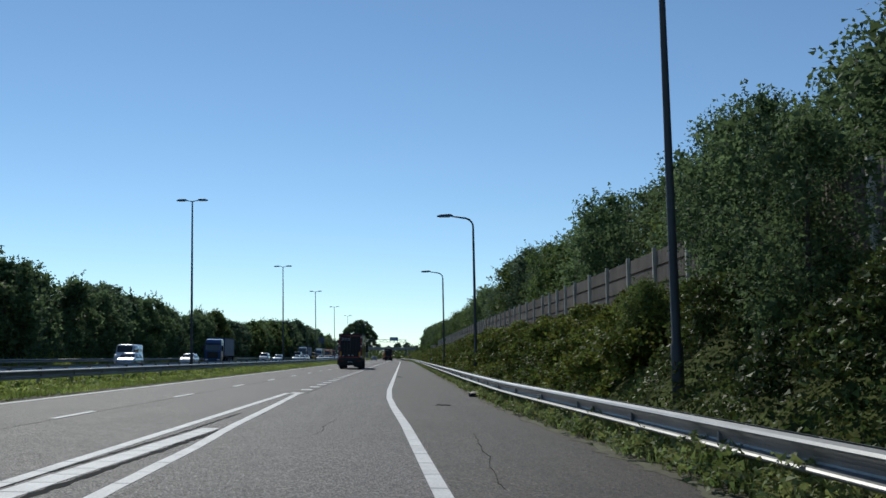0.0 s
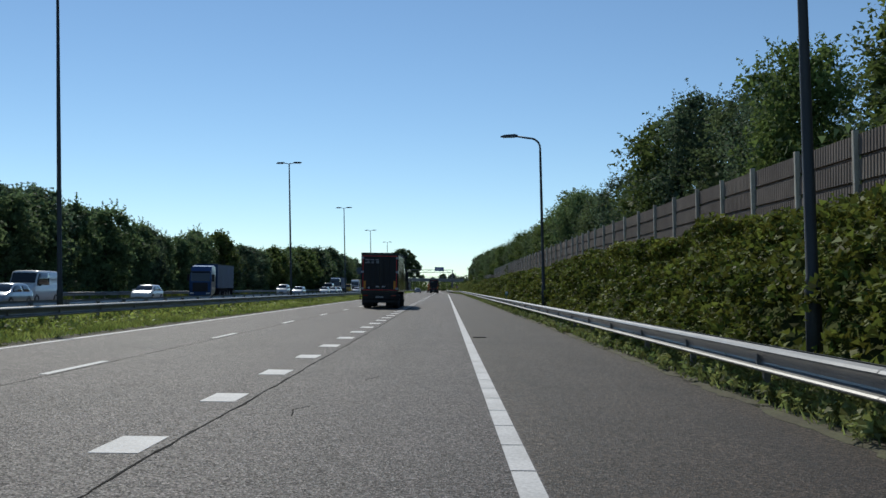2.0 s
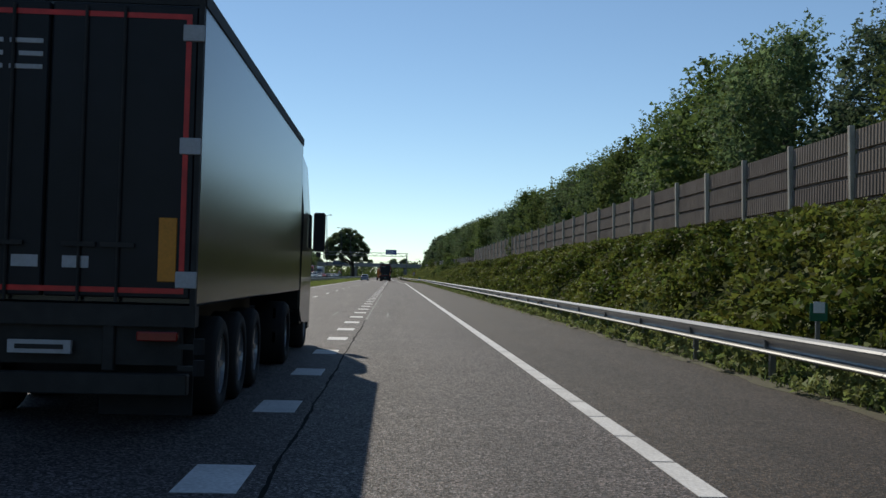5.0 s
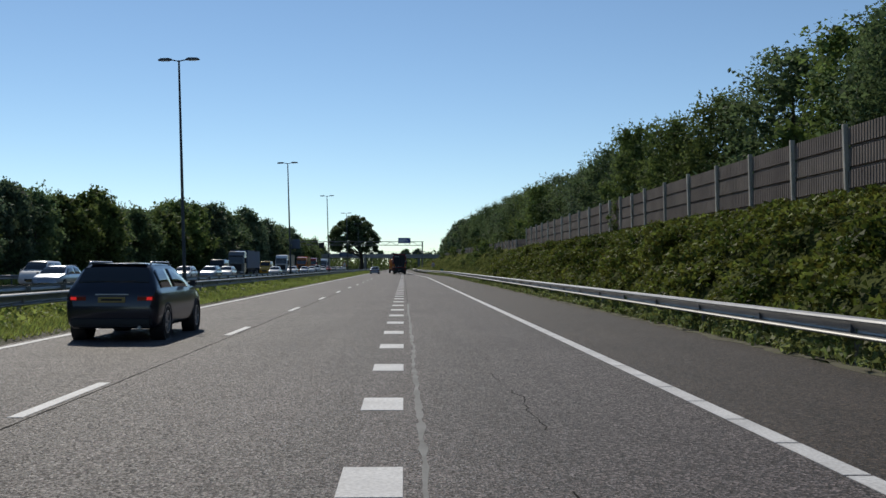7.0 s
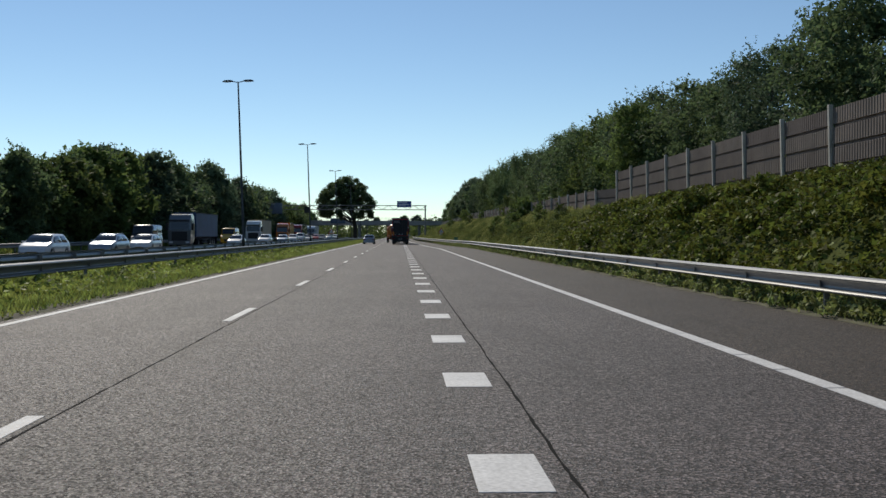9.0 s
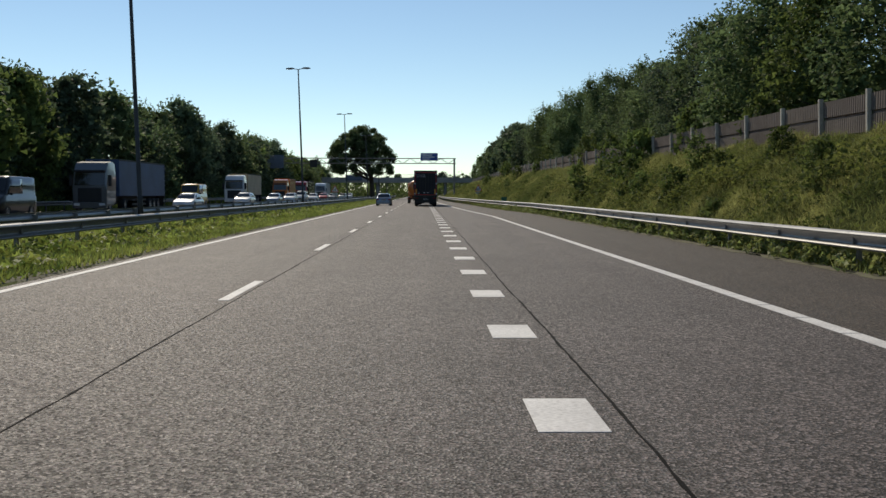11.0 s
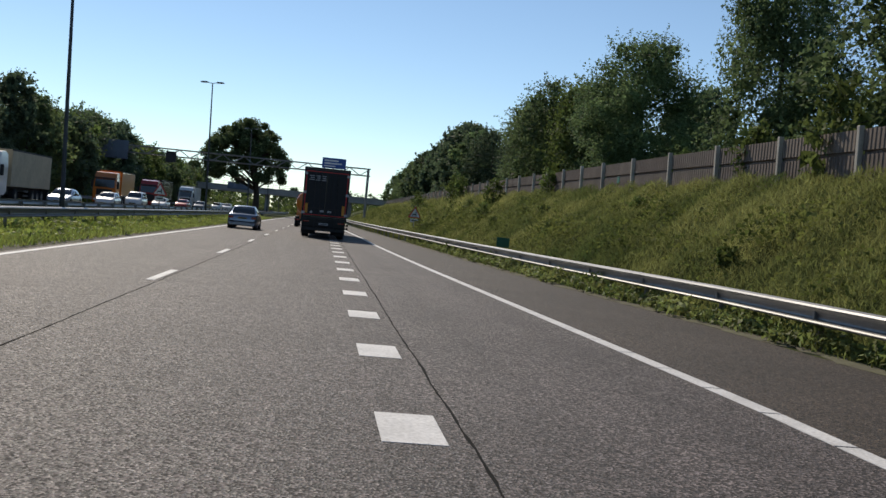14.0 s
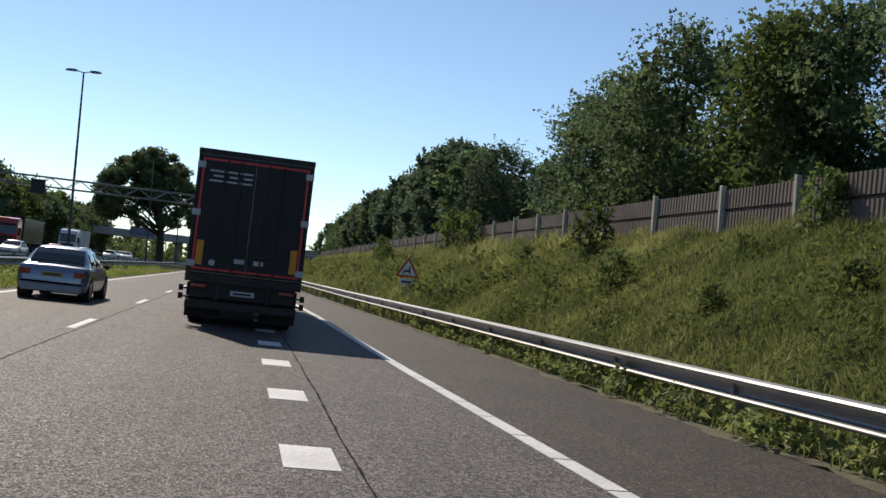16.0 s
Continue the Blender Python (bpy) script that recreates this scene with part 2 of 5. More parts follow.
BANK = along([(-60, 3.2), (40, 3.3), (80, 3.4), (190, 3.45), (232, 3.35), (250, 3.0), (275, 3.1), (296, 3.25), (320, 3.4), (345, 3.55), (420, 3.6), (900, 3.0)])
LEFT_LINE, DASH_X, LEFT_EDGE = -6.95, -3.55, -7.25
OPP_IN, OPP_OUT = -16.2, -29.0


def ground_z(x, y):
    """The land's height: flat by the road, the bank at the right, a low bank at the far left."""
    toe, foot = RAIL(y) + 0.75, FENCE(y) - 0.35
    z = 0.0
    if x > toe:
        s = min(1.0, (x - toe) / (foot - toe))
        z = BANK(y) * (s ** 0.9)
        if x > foot:
            z += 0.02 * (x - foot)
    elif x < OPP_OUT - 1.0:
        s = min(1.0, (OPP_OUT - 1.0 - x) / 9.0)
        z = 2.6 * s * s * (3 - 2 * s)
    elif LEFT_EDGE > x > OPP_IN:
        z = 0.04
    return z


def build_ground():
    ys = [-2500, -900, -300, -120] + [-60 + 5 * i for i in range(132)] + [620, 700, 900, 1400, 2400, 4000]
    verts, faces, nx = [], [], 0
    for y in ys:
        toe, foot = RAIL(y) + 0.75, FENCE(y) - 0.35
        xs = [-2500, -700, -250, -120, -70, -48, -42, -39, -36, -33, -31, -30, OPP_OUT - 0.05, OPP_OUT + 0.2, OPP_IN - 0.2, OPP_IN + 0.05, -12, -9.5, LEFT_EDGE - 0.05, LEFT_EDGE + 0.3]
        xs += [SHOULDER(y) - 0.35, SHOULDER(y) + 0.02, toe] + [toe + (foot - toe) * k / 5 for k in range(1, 6)] + [foot + 1.5, foot + 6, foot + 14, 60, 140, 400, 1000, 2500]
        nx = len(xs)
        for x in xs:
            on_road = OPP_OUT - 0.01 < x < OPP_IN + 0.01 or LEFT_EDGE - 0.01 < x < SHOULDER(y) - 0.01
            n = 0.0 if abs(x) > 200 else 0.06 * noise.noise((x * 0.4, y * 0.25, 0))
            flat = ground_z(x, y) < 0.2
            verts.append((x, y, -0.12 if on_road else ground_z(x, y) - 0.012 + (0 if flat else n)))
    for j in range(len(ys) - 1):
        for i in range(nx - 1):
            a = j * nx + i
            faces.append((a, a + 1, a + 1 + nx, a + nx))
    ob = mesh_object("ground", verts, faces, M_SOIL)
    ob.data.shade_smooth()
    tagged(ob, "grassy verge and bank of earth beside the motorway", "ground", kind="structure")


build_ground()


def strip(name, left, right, y0, y1, z, mat, step=10.0, thick=0.1, parent=None):
    """A slab between two lines of the plan."""
    n = max(1, int((y1 - y0) / step))
    bm = bmesh.new()
    rings = []
    for i in range(n + 1):
        y = y0 + (y1 - y0) * i / n
        a, b = left(y), right(y)
        rings.append([(a, y, z - thick), (b, y, z - thick), (b, y, z), (a, y, z)])
    loft(bm, rings)
    return link(name, bm, mat, parent)


def const(v):
    return lambda y: v


ROAD_0, ROAD_1 = -120.0, 900.0
road = tagged(strip("road", const(LEFT_EDGE), lambda y: EDGE_LINE(y) + 0.12, ROAD_0, ROAD_1, 0.0, M_ROAD), "grey asphalt motorway carriageway with three lanes", "road", kind="structure")
shoulder = tagged(strip("pavement", lambda y: EDGE_LINE(y) + 0.12, SHOULDER, ROAD_0, ROAD_1, -0.004, M_SHOULDER), "dark brownish asphalt hard shoulder beside the carriageway", "hard shoulder", kind="structure")
road_opposite = tagged(strip("road", const(OPP_OUT), const(OPP_IN), ROAD_0, ROAD_1, 0.0, M_ROAD), "grey asphalt carriageway for the oncoming traffic", "road", kind="structure")

PAINT_Z, PAINT_T = 0.005, 0.004


def line(name, mid, width, y0, y1, label, parent, step=5.0):
    ob = strip(name, lambda y: mid(y) - width / 2, lambda y: mid(y) + width / 2, y0, y1, PAINT_Z, M_PAINT, step, PAINT_T + 0.002, parent)
    ob["label"] = label
    return ob


line("left_edge_line", const(LEFT_LINE), 0.16, ROAD_0, ROAD_1, "solid white edge line", road, 20)


def worn_line(name, mid, width, y0, y1, label, piece=1.3, crack=0.03):
    """A painted line laid in short pieces, with cracks and slightly uneven edges between them."""
    rnd = random.Random(int(10 * width) + int(y1))
    y = y0
    while y < y1:
        long = min(piece * rnd.uniform(0.8, 1.2), y1 - y)
        rings = []
        for k in range(2):
            yy = y + max(0.05, long - crack) * k
            c, h = mid(yy) + rnd.uniform(-0.006, 0.006), width / 2 * rnd.uniform(0.95, 1.03)
            rings.append([(c - h, yy, PAINT_Z - 0.006), (c + h, yy, PAINT_Z - 0.006), (c + h, yy, PAINT_Z), (c - h, yy, PAINT_Z)])
        part(name, loft(bmesh.new(), rings), M_PAINT, road, label)
        y += long


GORE_A, GORE_B = const(-0.33), along([(-60, 4.3), (11, 0.94), (16.5, 0.81), (20.6, 0.62), (30.6, 0.35), (39.5, 0.08)])
GORE_C = along([(-30, -0.6), (11.5, 0.04), (20.2, 0.30)])
worn_line("gore_line", GORE_A, 0.2, -30, 39.5, "solid white line of the merging nose")
worn_line("gore_line", GORE_B, 0.2, -30, 39.5, "solid white line of the merging nose")
worn_line("gore_stroke", GORE_C, 0.34, -20, 20.5, "broad white stroke inside the merging nose", 0.75)
line("opposite_edge_line", const(OPP_IN - 0.4), 0.16, ROAD_0, ROAD_1, "solid white edge line", road_opposite, 20)
line("opposite_edge_line", const(OPP_OUT + 2.9), 0.16, ROAD_0, ROAD_1, "solid white edge line", road_opposite, 20)


def mark(name, wide, long, mat, z=PAINT_Z):
    bm = boxes((-wide / 2, wide / 2, -long / 2, long / 2, z - PAINT_T - 0.002, z))
    return bevelled(bm, 0.003, 1)


def row_of(name, bm, mat, places, parent, label=""):
    me = bpy.data.meshes.new(name)
    bm.to_mesh(me)
    bm.free()
    me.materials.append(mat)
    for x, y in places:
        ob = new(name, me)
        ob.parent = parent
        ob.location = (x, y, 0)
        if label:
            ob["label"] = label


row_of("block_mark", mark("block_mark", 0.44, 1.0, M_PAINT), M_PAINT, [(0, -4.19 + 4 * k) for k in range(11, 90)], road, "broad white block marking")
row_of("lane_dash", mark("lane_dash", 0.15, 3.0, M_PAINT), M_PAINT, [(DASH_X, 0.36 + 12 * k) for k in range(-6, 60)], road, "white lane dash")
row_of("lane_dash", mark("lane_dash", 0.15, 3.0, M_PAINT), M_PAINT, [(-22.7 + 3.6 * s, 4.0 + 12 * k) for k in range(-6, 60) for s in (0, 1)], road_opposite, "white lane dash")

# the right edge line is laid in pieces with cracks between them
y = -60.0
while y < 560:
    rings = []
    for yy in (y, y + 1.305):
        c = EDGE_LINE(yy)
        rings.append([(c - 0.1, yy, PAINT_Z - 0.006), (c + 0.1, yy, PAINT_Z - 0.006), (c + 0.1, yy, PAINT_Z), (c - 0.1, yy, PAINT_Z)])
    link("edge_line_piece", loft(bmesh.new(), rings), M_PAINT, road)
    y += 1.35


def seam(name, mid, width, y0, y1, wobble, seed, parent=road):
    """A tar-filled joint or crack that wanders along the road."""
    rng = random.Random(seed)
    bm = bmesh.new()
    rings, y, off = [], y0, 0.0
    while y < y1:
        off = off * 0.8 + rng.uniform(-wobble, wobble)
        w = width * rng.choice((0.6, 0.8, 1.0, 1.2, 1.5))
        c = mid(y) + off
        rings.append([(c - w, y, -0.002), (c + w, y, -0.002), (c + w, y, 0.0025), (c - w, y, 0.0025)])
        y += rng.uniform(0.12, 0.34)
    loft(bm, rings)
    return part(name, bm, M_TAR, parent, "dark tar-filled joint in the asphalt")


for k, (gap, wide) in enumerate(((-0.28, 0.035), (0.27, 0.06))):
    seam("joint", lambda v: GORE_C(v) + gap, wide, -20, 26, 0.006, 70 + k)
seam("joint", const(0.37), 0.015, 40, 138, 0.013, 1)
pale = seam("joint", const(0.38), 0.03, 138, 186, 0.012, 11)
pale.data.materials[0] = material("sealing_strip", (0.16, 0.16, 0.155), 0.8, vary=0.3, scale=2)
pale["label"] = "pale sealed joint in the asphalt"
seam("joint", const(0.37), 0.011, 186, 420, 0.008, 12)
for a, b, mid in ((140.2, 144.2, const(-0.86)), (140.2, 144.2, const(1.05))):
    edge = seam("patch_edge", mid, 0.022, a, b, 0.004, 13)
    edge["label"] = "pale edge of a repaired patch"
    edge.data.materials[0] = pale.data.materials[0]
part("patch_edge", boxes((-0.86, 1.05, 144.265, 144.335, -0.003, 0.0025)), pale.data.materials[0], road, "pale edge of a repaired patch")
seam("joint", const(-3.40), 0.010, -40, 480, 0.006, 2)
crack_rng = random.Random(21)
y = 70.0
while y < 103:
    long = crack_rng.uniform(0.4, 1.3)
    drift = along([(70, 2.60), (81, 2.66), (100, 2.80)])(y) + crack_rng.uniform(-0.10, 0.10)
    seam("crack", along([(y, drift), (y + long, drift + crack_rng.uniform(-0.12, 0.12))]), crack_rng.choice((0.003, 0.005, 0.007)), y, y + long, 0.035, int(y * 7))
    y += long * crack_rng.uniform(0.7, 1.7)
for k, (x, a, b) in enumerate(((1.75, 84.6, 85.6), (1.9, 88.2, 88.9), (0.9, 79.6, 80.3), (1.6, 93.4, 94.6), (1.2, 54.0, 55.1), (1.7, 58.5, 59.4), (2.2, 46.0, 47.2), (2.0, 110.2, 111.3), (1.3, 150.8, 151.7), (2.3, 148.4, 149.0), (-2.1, 262.0, 262.8))):
    seam("crack", const(x), 0.007, a, b, 0.09, 160 + k)
for k, (a, b) in enumerate(((154, 157), (158, 159.2), (161, 163), (268, 271), (273, 274))):
    seam("crack", const(1.5), 0.005, a, b, 0.06, 50 + k)
seam("tar_stroke", const(-4.61), 0.014, 227.7, 229.8, 0.004, 14)
seam("tar_stroke", const(-4.60), 0.009, 232.2, 233.6, 0.004, 15)
seam("crack", along([(12, 5.15), (20, 5.4)]), 0.004, 11.5, 20, 0.03, 6, shoulder)
seam("crack", along([(18, 2.4), (26, 2.5)]), 0.006, 19, 24, 0.05, 8)

def sandy_edge(y0, y1, seed):
    """Sand and dead grass that creep raggedly over the shoulder's edge."""
    rng = random.Random(seed)
    bm = bmesh.new()
    rings, y = [], y0
    while y < y1:
        a = SHOULDER(y) - 0.07 + 0.22 * noise.noise((y * 0.6, 3.0, seed)) + 0.16 * noise.noise((y * 2.3, 8.0, seed))
        b = SHOULDER(y) + 0.36 + 0.15 * noise.noise((y * 0.5, 5.0, seed))
        rings.append([(a, y, -0.02), (b, y, -0.02), (b, y, 0.012), (SHOULDER(y) + 0.05, y, 0.026), (a, y, 0.002)])
        y += rng.uniform(0.2, 0.4)
    loft(bm, rings)
    return part("sandy_edge", bm, M_SAND, shoulder, "ragged sandy edge with dead grass")


sandy_edge(-20, 380, 4)


def dusty_fringe(y0, y1, seed):
    """Dust and dead grass between the median and the left edge of the road."""
    rng = random.Random(seed)
    bm = bmesh.new()
    rings, y = [], y0
    while y < y1:
        a = LEFT_EDGE - 0.34 + 0.16 * noise.noise((y * 0.5, 2.0, seed))
        b = LEFT_EDGE + 0.03 + 0.10 * noise.noise((y * 0.9, 6.0, seed)) + 0.06 * noise.noise((y * 3.1, 1.0, seed))
        rings.append([(a, y, 0.0), (b, y, -0.02), (b, y, 0.003), (LEFT_EDGE - 0.10, y, 0.05), (a, y, 0.052)])
        y += rng.uniform(0.4, 0.8)
    loft(bm, rings)
    return part("dusty_fringe", bm, M_SAND, road, "dusty fringe with dead grass")


dusty_fringe(0, 440, 8)

# ---- guard rails ----
W_PROFILE = [(0.0, 0.42), (-0.05, 0.428), (-0.078, 0.448), (-0.080, 0.464), (-0.055, 0.484), (0.0, 0.498), (0.045, 0.515), (0.052, 0.54), (0.040, 0.585), (0.005, 0.632), (-0.045, 0.662), (-0.078, 0.682), (-0.086, 0.702), (-0.062, 0.732), (0.0, 0.755)]


def beam_mesh(length, sign):
    bm = bmesh.new()
    outer = [(sign * x, z) for x, z in W_PROFILE]
    inner = [(sign * (x + 0.012), z) for x, z in W_PROFILE[::-1]]
    ring = outer + inner
    loft(bm, [[(x, y, z) for x, z in ring] for y in (0.0, length)])
    me = bpy.data.meshes.new("beam")
    bm.to_mesh(me)
    bm.free()
    me.materials.append(M_STEEL)
    return me


def post_mesh():
    bm = boxes((0.09, 0.15, -0.04, 0.04, -0.4, 0.70), (0.15, 0.19, -0.006, 0.006, -0.4, 0.70), (0.0, 0.09, -0.03, 0.03, 0.50, 0.68))
    me = bpy.data.meshes.new("post")
    bm.to_mesh(me)
    bm.free()
    me.materials.append(M_STEEL)
    return me


def cap_mesh(length, sign):
    """The plain second beam on the far side of the posts."""
    bm = bmesh.new()
    ring = [(sign * 0.34, 0.46), (sign * 0.40, 0.46), (sign * 0.40, 0.60), (sign * 0.34, 0.72), (sign * 0.32, 0.72), (sign * 0.38, 0.60)]
    loft(bm, [[(x, y, z) for x, z in ring] for y in (0.0, length)])
    me = bpy.data.meshes.new("rear_beam")
    bm.to_mesh(me)
    bm.free()
    me.materials.append(M_STEEL)
    return me


def guard_rail(label, path, y0, y1, sign, rear=False):
    """sign +1: the ribbed face looks to -x; -1: to +x."""
    rail = thing("guard_rail", label, "guard rail", kind="structure")
    strut = bpy.data.meshes.new("strut")
    bm = boxes((0.03, 0.37, -0.035, 0.035, 0.685, 0.70))
    bm.to_mesh(strut)
    bm.free()
    strut.materials.append(M_STEEL)
    beam, post, cap = beam_mesh(4.03, sign), post_mesh(), cap_mesh(4.03, sign)
    y = y0
    while y < y1:
        x0, x1 = path(y), path(y + 4)
        turn = math.atan2(-(x1 - x0), 4)
        for dy in (0.0, 2.0) if rear else ():
            ob = new("strut", strut)
            ob.parent = rail
            ob.matrix_basis = Matrix.Translation((path(y + dy), y + dy, 0))
        for name, me in (("beam", beam), ("post", post)) + ((("rear_beam", cap),) if rear else ()):
            ob = new(name, me)
            ob.parent = rail
            ob.matrix_basis = Matrix.Translation((x0, y, 0)) @ Matrix.Rotation(turn, 4, "Z") @ Matrix.Diagonal((sign if name == "post" else 1, 1, 1, 1))
        y += 4.0
    return rail


guard_rail("galvanised steel guard rail below the planted bank", RAIL, -28, 520, 1, True)
guard_rail("galvanised steel guard rail along the grassy median", const(-9.7), -28, 560, -1)
guard_rail("galvanised steel guard rail on the far side of the median", const(-14.0), -28, 560, 1)
guard_rail("galvanised steel guard rail beyond the oncoming carriageway", const(-29.4), 40, 560, -1)

# ---- lamps ----


def median_lamp():
    lamp = thing("street_lamp", "tall grey steel street lamp with two heads on the median", "street lamp", group="median lamps")
    bm = bmesh.new()
    tube(bm, [(0, 0, -0.2), (0, 0, 1.2), (0, 0, 1.25), (0, 0, 7), (0, 0, 14.05)], [0.13, 0.125, 0.105, 0.09, 0.06], 10)
    part("pole", bm, M_LAMP, lamp, smooth=True)
    for s in (-1, 1):
        bm = bmesh.new()
        tube(bm, [(0, 0, 14.0), (s * 0.28, 0, 14.06), (s * 0.5, 0, 14.1)], 0.035, 6)
        part("arm", bm, M_LAMP, lamp)
        bm = bmesh.new()
        loft(bm, [[(s * x, -w, 14.06), (s * x, w, 14.06), (s * x, w * 0.7, 14.06 + h), (s * x, -w * 0.7, 14.06 + h)] for x, w, h in ((0.42, 0.08, 0.09), (0.6, 0.16, 0.15), (1.1, 0.17, 0.14), (1.28, 0.1, 0.07))])
        head = part("head", bm, M_HEAD, lamp)
        part("lens", boxes((min(s * 0.62, s * 1.1), max(s * 0.62, s * 1.1), -0.13, 0.13, 14.035, 14.06)), M_LENS, head, "pale lamp glass")
    return lamp


first = median_lamp()
LEAN = Matrix.Rotation(radians(-1.9), 4, "Y")
# place, and height over the standard one
lamp_places = [(-13.20, 85.3, 1.0), (-12.70, 146.1, 0.988), (-13.40, 209.3, 1.018), (-13.72, 272.3, 1.01), (-13.42, 333.3, 1.018), (-13.35, 395.4, 1.022), (-13.25, 456.5, 1.02), (-13.25, 518.0, 1.0), (-13.25, 579.0, 1.0)]
first.matrix_basis = Matrix.Translation((*lamp_places[0][:2], 0)) @ LEAN
for x, y, tall in lamp_places[1:]:
    copy_thing(first, Matrix.Translation((x, y, 0)) @ LEAN @ Matrix.Diagonal((1, 1, tall, 1)))


def shoulder_lamp():
    lamp = thing("street_lamp", "dark steel street lamp with a curved arm behind the guard rail", "street lamp", group="slip road lamps")
    bm = bmesh.new()
    bend = [(-0.55 + 0.55 * math.cos(a), 0, 8.75 + 0.5 * math.sin(a)) for a in (i * math.pi / 12 for i in range(7))]
    tube(bm, [(0, 0, -0.3), (0, 0, 1.6), (0, 0, 1.65), (0, 0, 5), (0, 0, 8.4)] + bend + [(-1.2, 0, 9.36)], [0.12, 0.115, 0.09, 0.075, 0.06] + [0.052] * 7 + [0.045], 10)
    part("pole", bm, M_LAMP, lamp, smooth=True)
    bm = bmesh.new()
    loft(bm, [[(x, -w, 9.33), (x, w, 9.33), (x, w * 0.6, 9.33 + h), (x, -w * 0.6, 9.33 + h)] for x, w, h in ((-1.12, 0.06, 0.09), (-1.28, 0.14, 0.15), (-1.85, 0.14, 0.12), (-2.03, 0.07, 0.06))])
    head = part("head", bm, M_HEAD, lamp)
    part("lens", boxes((-1.9, -1.3, -0.11, 0.11, 9.305, 9.33)), M_LENS, head, "pale lamp glass")
    return lamp


first = shoulder_lamp()
first.matrix_basis = Matrix.Translation((9.03, 18.6, 0.1)) @ LEAN
for x, y in ((8.12, 57.2), (7.9, 95.3)):
    copy_thing(first, Matrix.Translation((x, y, 0.0)) @ LEAN)

# ---- fence on the bank ----


def fence_panel_mesh(length, height):
    """A concrete panel with upright ribs on its face."""
    ring, n, y = [], 22, 0.0
    pitch = length / n
    for k in range(n):
        ring += [(-0.048, y + pitch * 0.10), (-0.048, y + pitch * 0.60), (-0.030, y + pitch * 0.72), (-0.030, y + pitch * 0.98)]
        y += pitch
    ring += [(0.04, length), (0.04, 0.0)]
    bm = bmesh.new()
    loft(bm, [[(x, yy, z) for x, yy in ring] for z in (0.035, height)])
    box(bm, 0.032, 0.04, 0.0, length, -0.07, 0.035)
    me = bpy.data.meshes.new("panel")
    bm.to_mesh(me)
    bm.free()
    me.materials.append(M_PANEL)
    return me


# stretches of the fence: where each ends, and how many bays it holds (bays of about 3 m and 4 m)
BAYS = ((50.9, 18), (62.75, 4), (75.0, 3), (82.2, 2), (98.35, 4), (109.45, 3), (121.55, 4), (184.75, 16), (196.85, 3), (208.75, 4), (224.6, 4), (247.8, 6),
        (261.6, 4), (293.0, 8), (299.3, 2), (307.8, 2), (316.8, 2), (325.7, 2), (340.9, 4), (354.4, 3), (362.0, 2), (482.0, 30))
TALL_END = 247.8
TALL_TOP = along([(-25, 5.08), (45, 5.22), (60, 5.22), (85, 5.36), (115, 5.44), (190, 5.46), (248, 5.34)])
LOW_TOP = along([(247, 4.34), (262, 4.42), (296, 4.55), (317, 4.74), (342, 4.90), (362, 5.02), (480, 5.0)])


def fence_posts():
    """The places of the posts along the road."""
    ys, y0 = [], -22.5
    for y1, n in BAYS:
        ys += [y0 + (y1 - y0) * k / n for k in range(n)]
        y0 = y1
    return ys + [y0]


def build_fence():
    fence = thing("noise_fence", "brown ribbed concrete noise fence with pale posts on the bank", "fence", kind="structure")
    panel = fence_panel_mesh(3.86, 0.535)
    bm = bevelled(boxes((-0.078, 0.06, -0.068, 0.068, 0.0, 2.95)), 0.012, 1)
    post = bpy.data.meshes.new("post")
    bm.to_mesh(post)
    bm.free()
    post.materials.append(M_POST)
    rng = random.Random(9)
    posts = fence_posts()
    for y, y1 in zip(posts[:-1], posts[1:]):
        x, x1 = FENCE(y), FENCE(y1)
        tall = y < TALL_END - 0.5
        top_at = TALL_TOP if tall else LOW_TOP
        turn = math.atan2(-(x1 - x), y1 - y)
        post_top = max(top_at(y), TALL_TOP(y) if abs(y - TALL_END) < 0.5 else 0.0)
        ob = new("post", post)
        ob.parent = fence
        ob.matrix_basis = Matrix.Translation((x, y, post_top - 2.9 + rng.uniform(-0.02, 0.02))) @ Matrix.Rotation(radians(-1.6), 4, "Y") @ Matrix.Rotation(radians(rng.uniform(-0.6, 0.6)), 4, "X")
        top = top_at((y + y1) / 2)
        tip = math.atan2(top_at(y1) - top_at(y), y1 - y)
        for r in range(4 if tall else 3):
            ob = new("panel", panel)
            ob.parent = fence
            ob.matrix_basis = Matrix.Translation((x + rng.uniform(-0.008, 0.008), y + 0.07, top - 0.60 * (r + 1))) @ Matrix.Rotation(turn, 4, "Z") @ Matrix.Rotation(tip, 4, "X") @ Matrix.Diagonal((1, (y1 - y) / 4, 1, 1))


build_fence()

# ---- plants ----


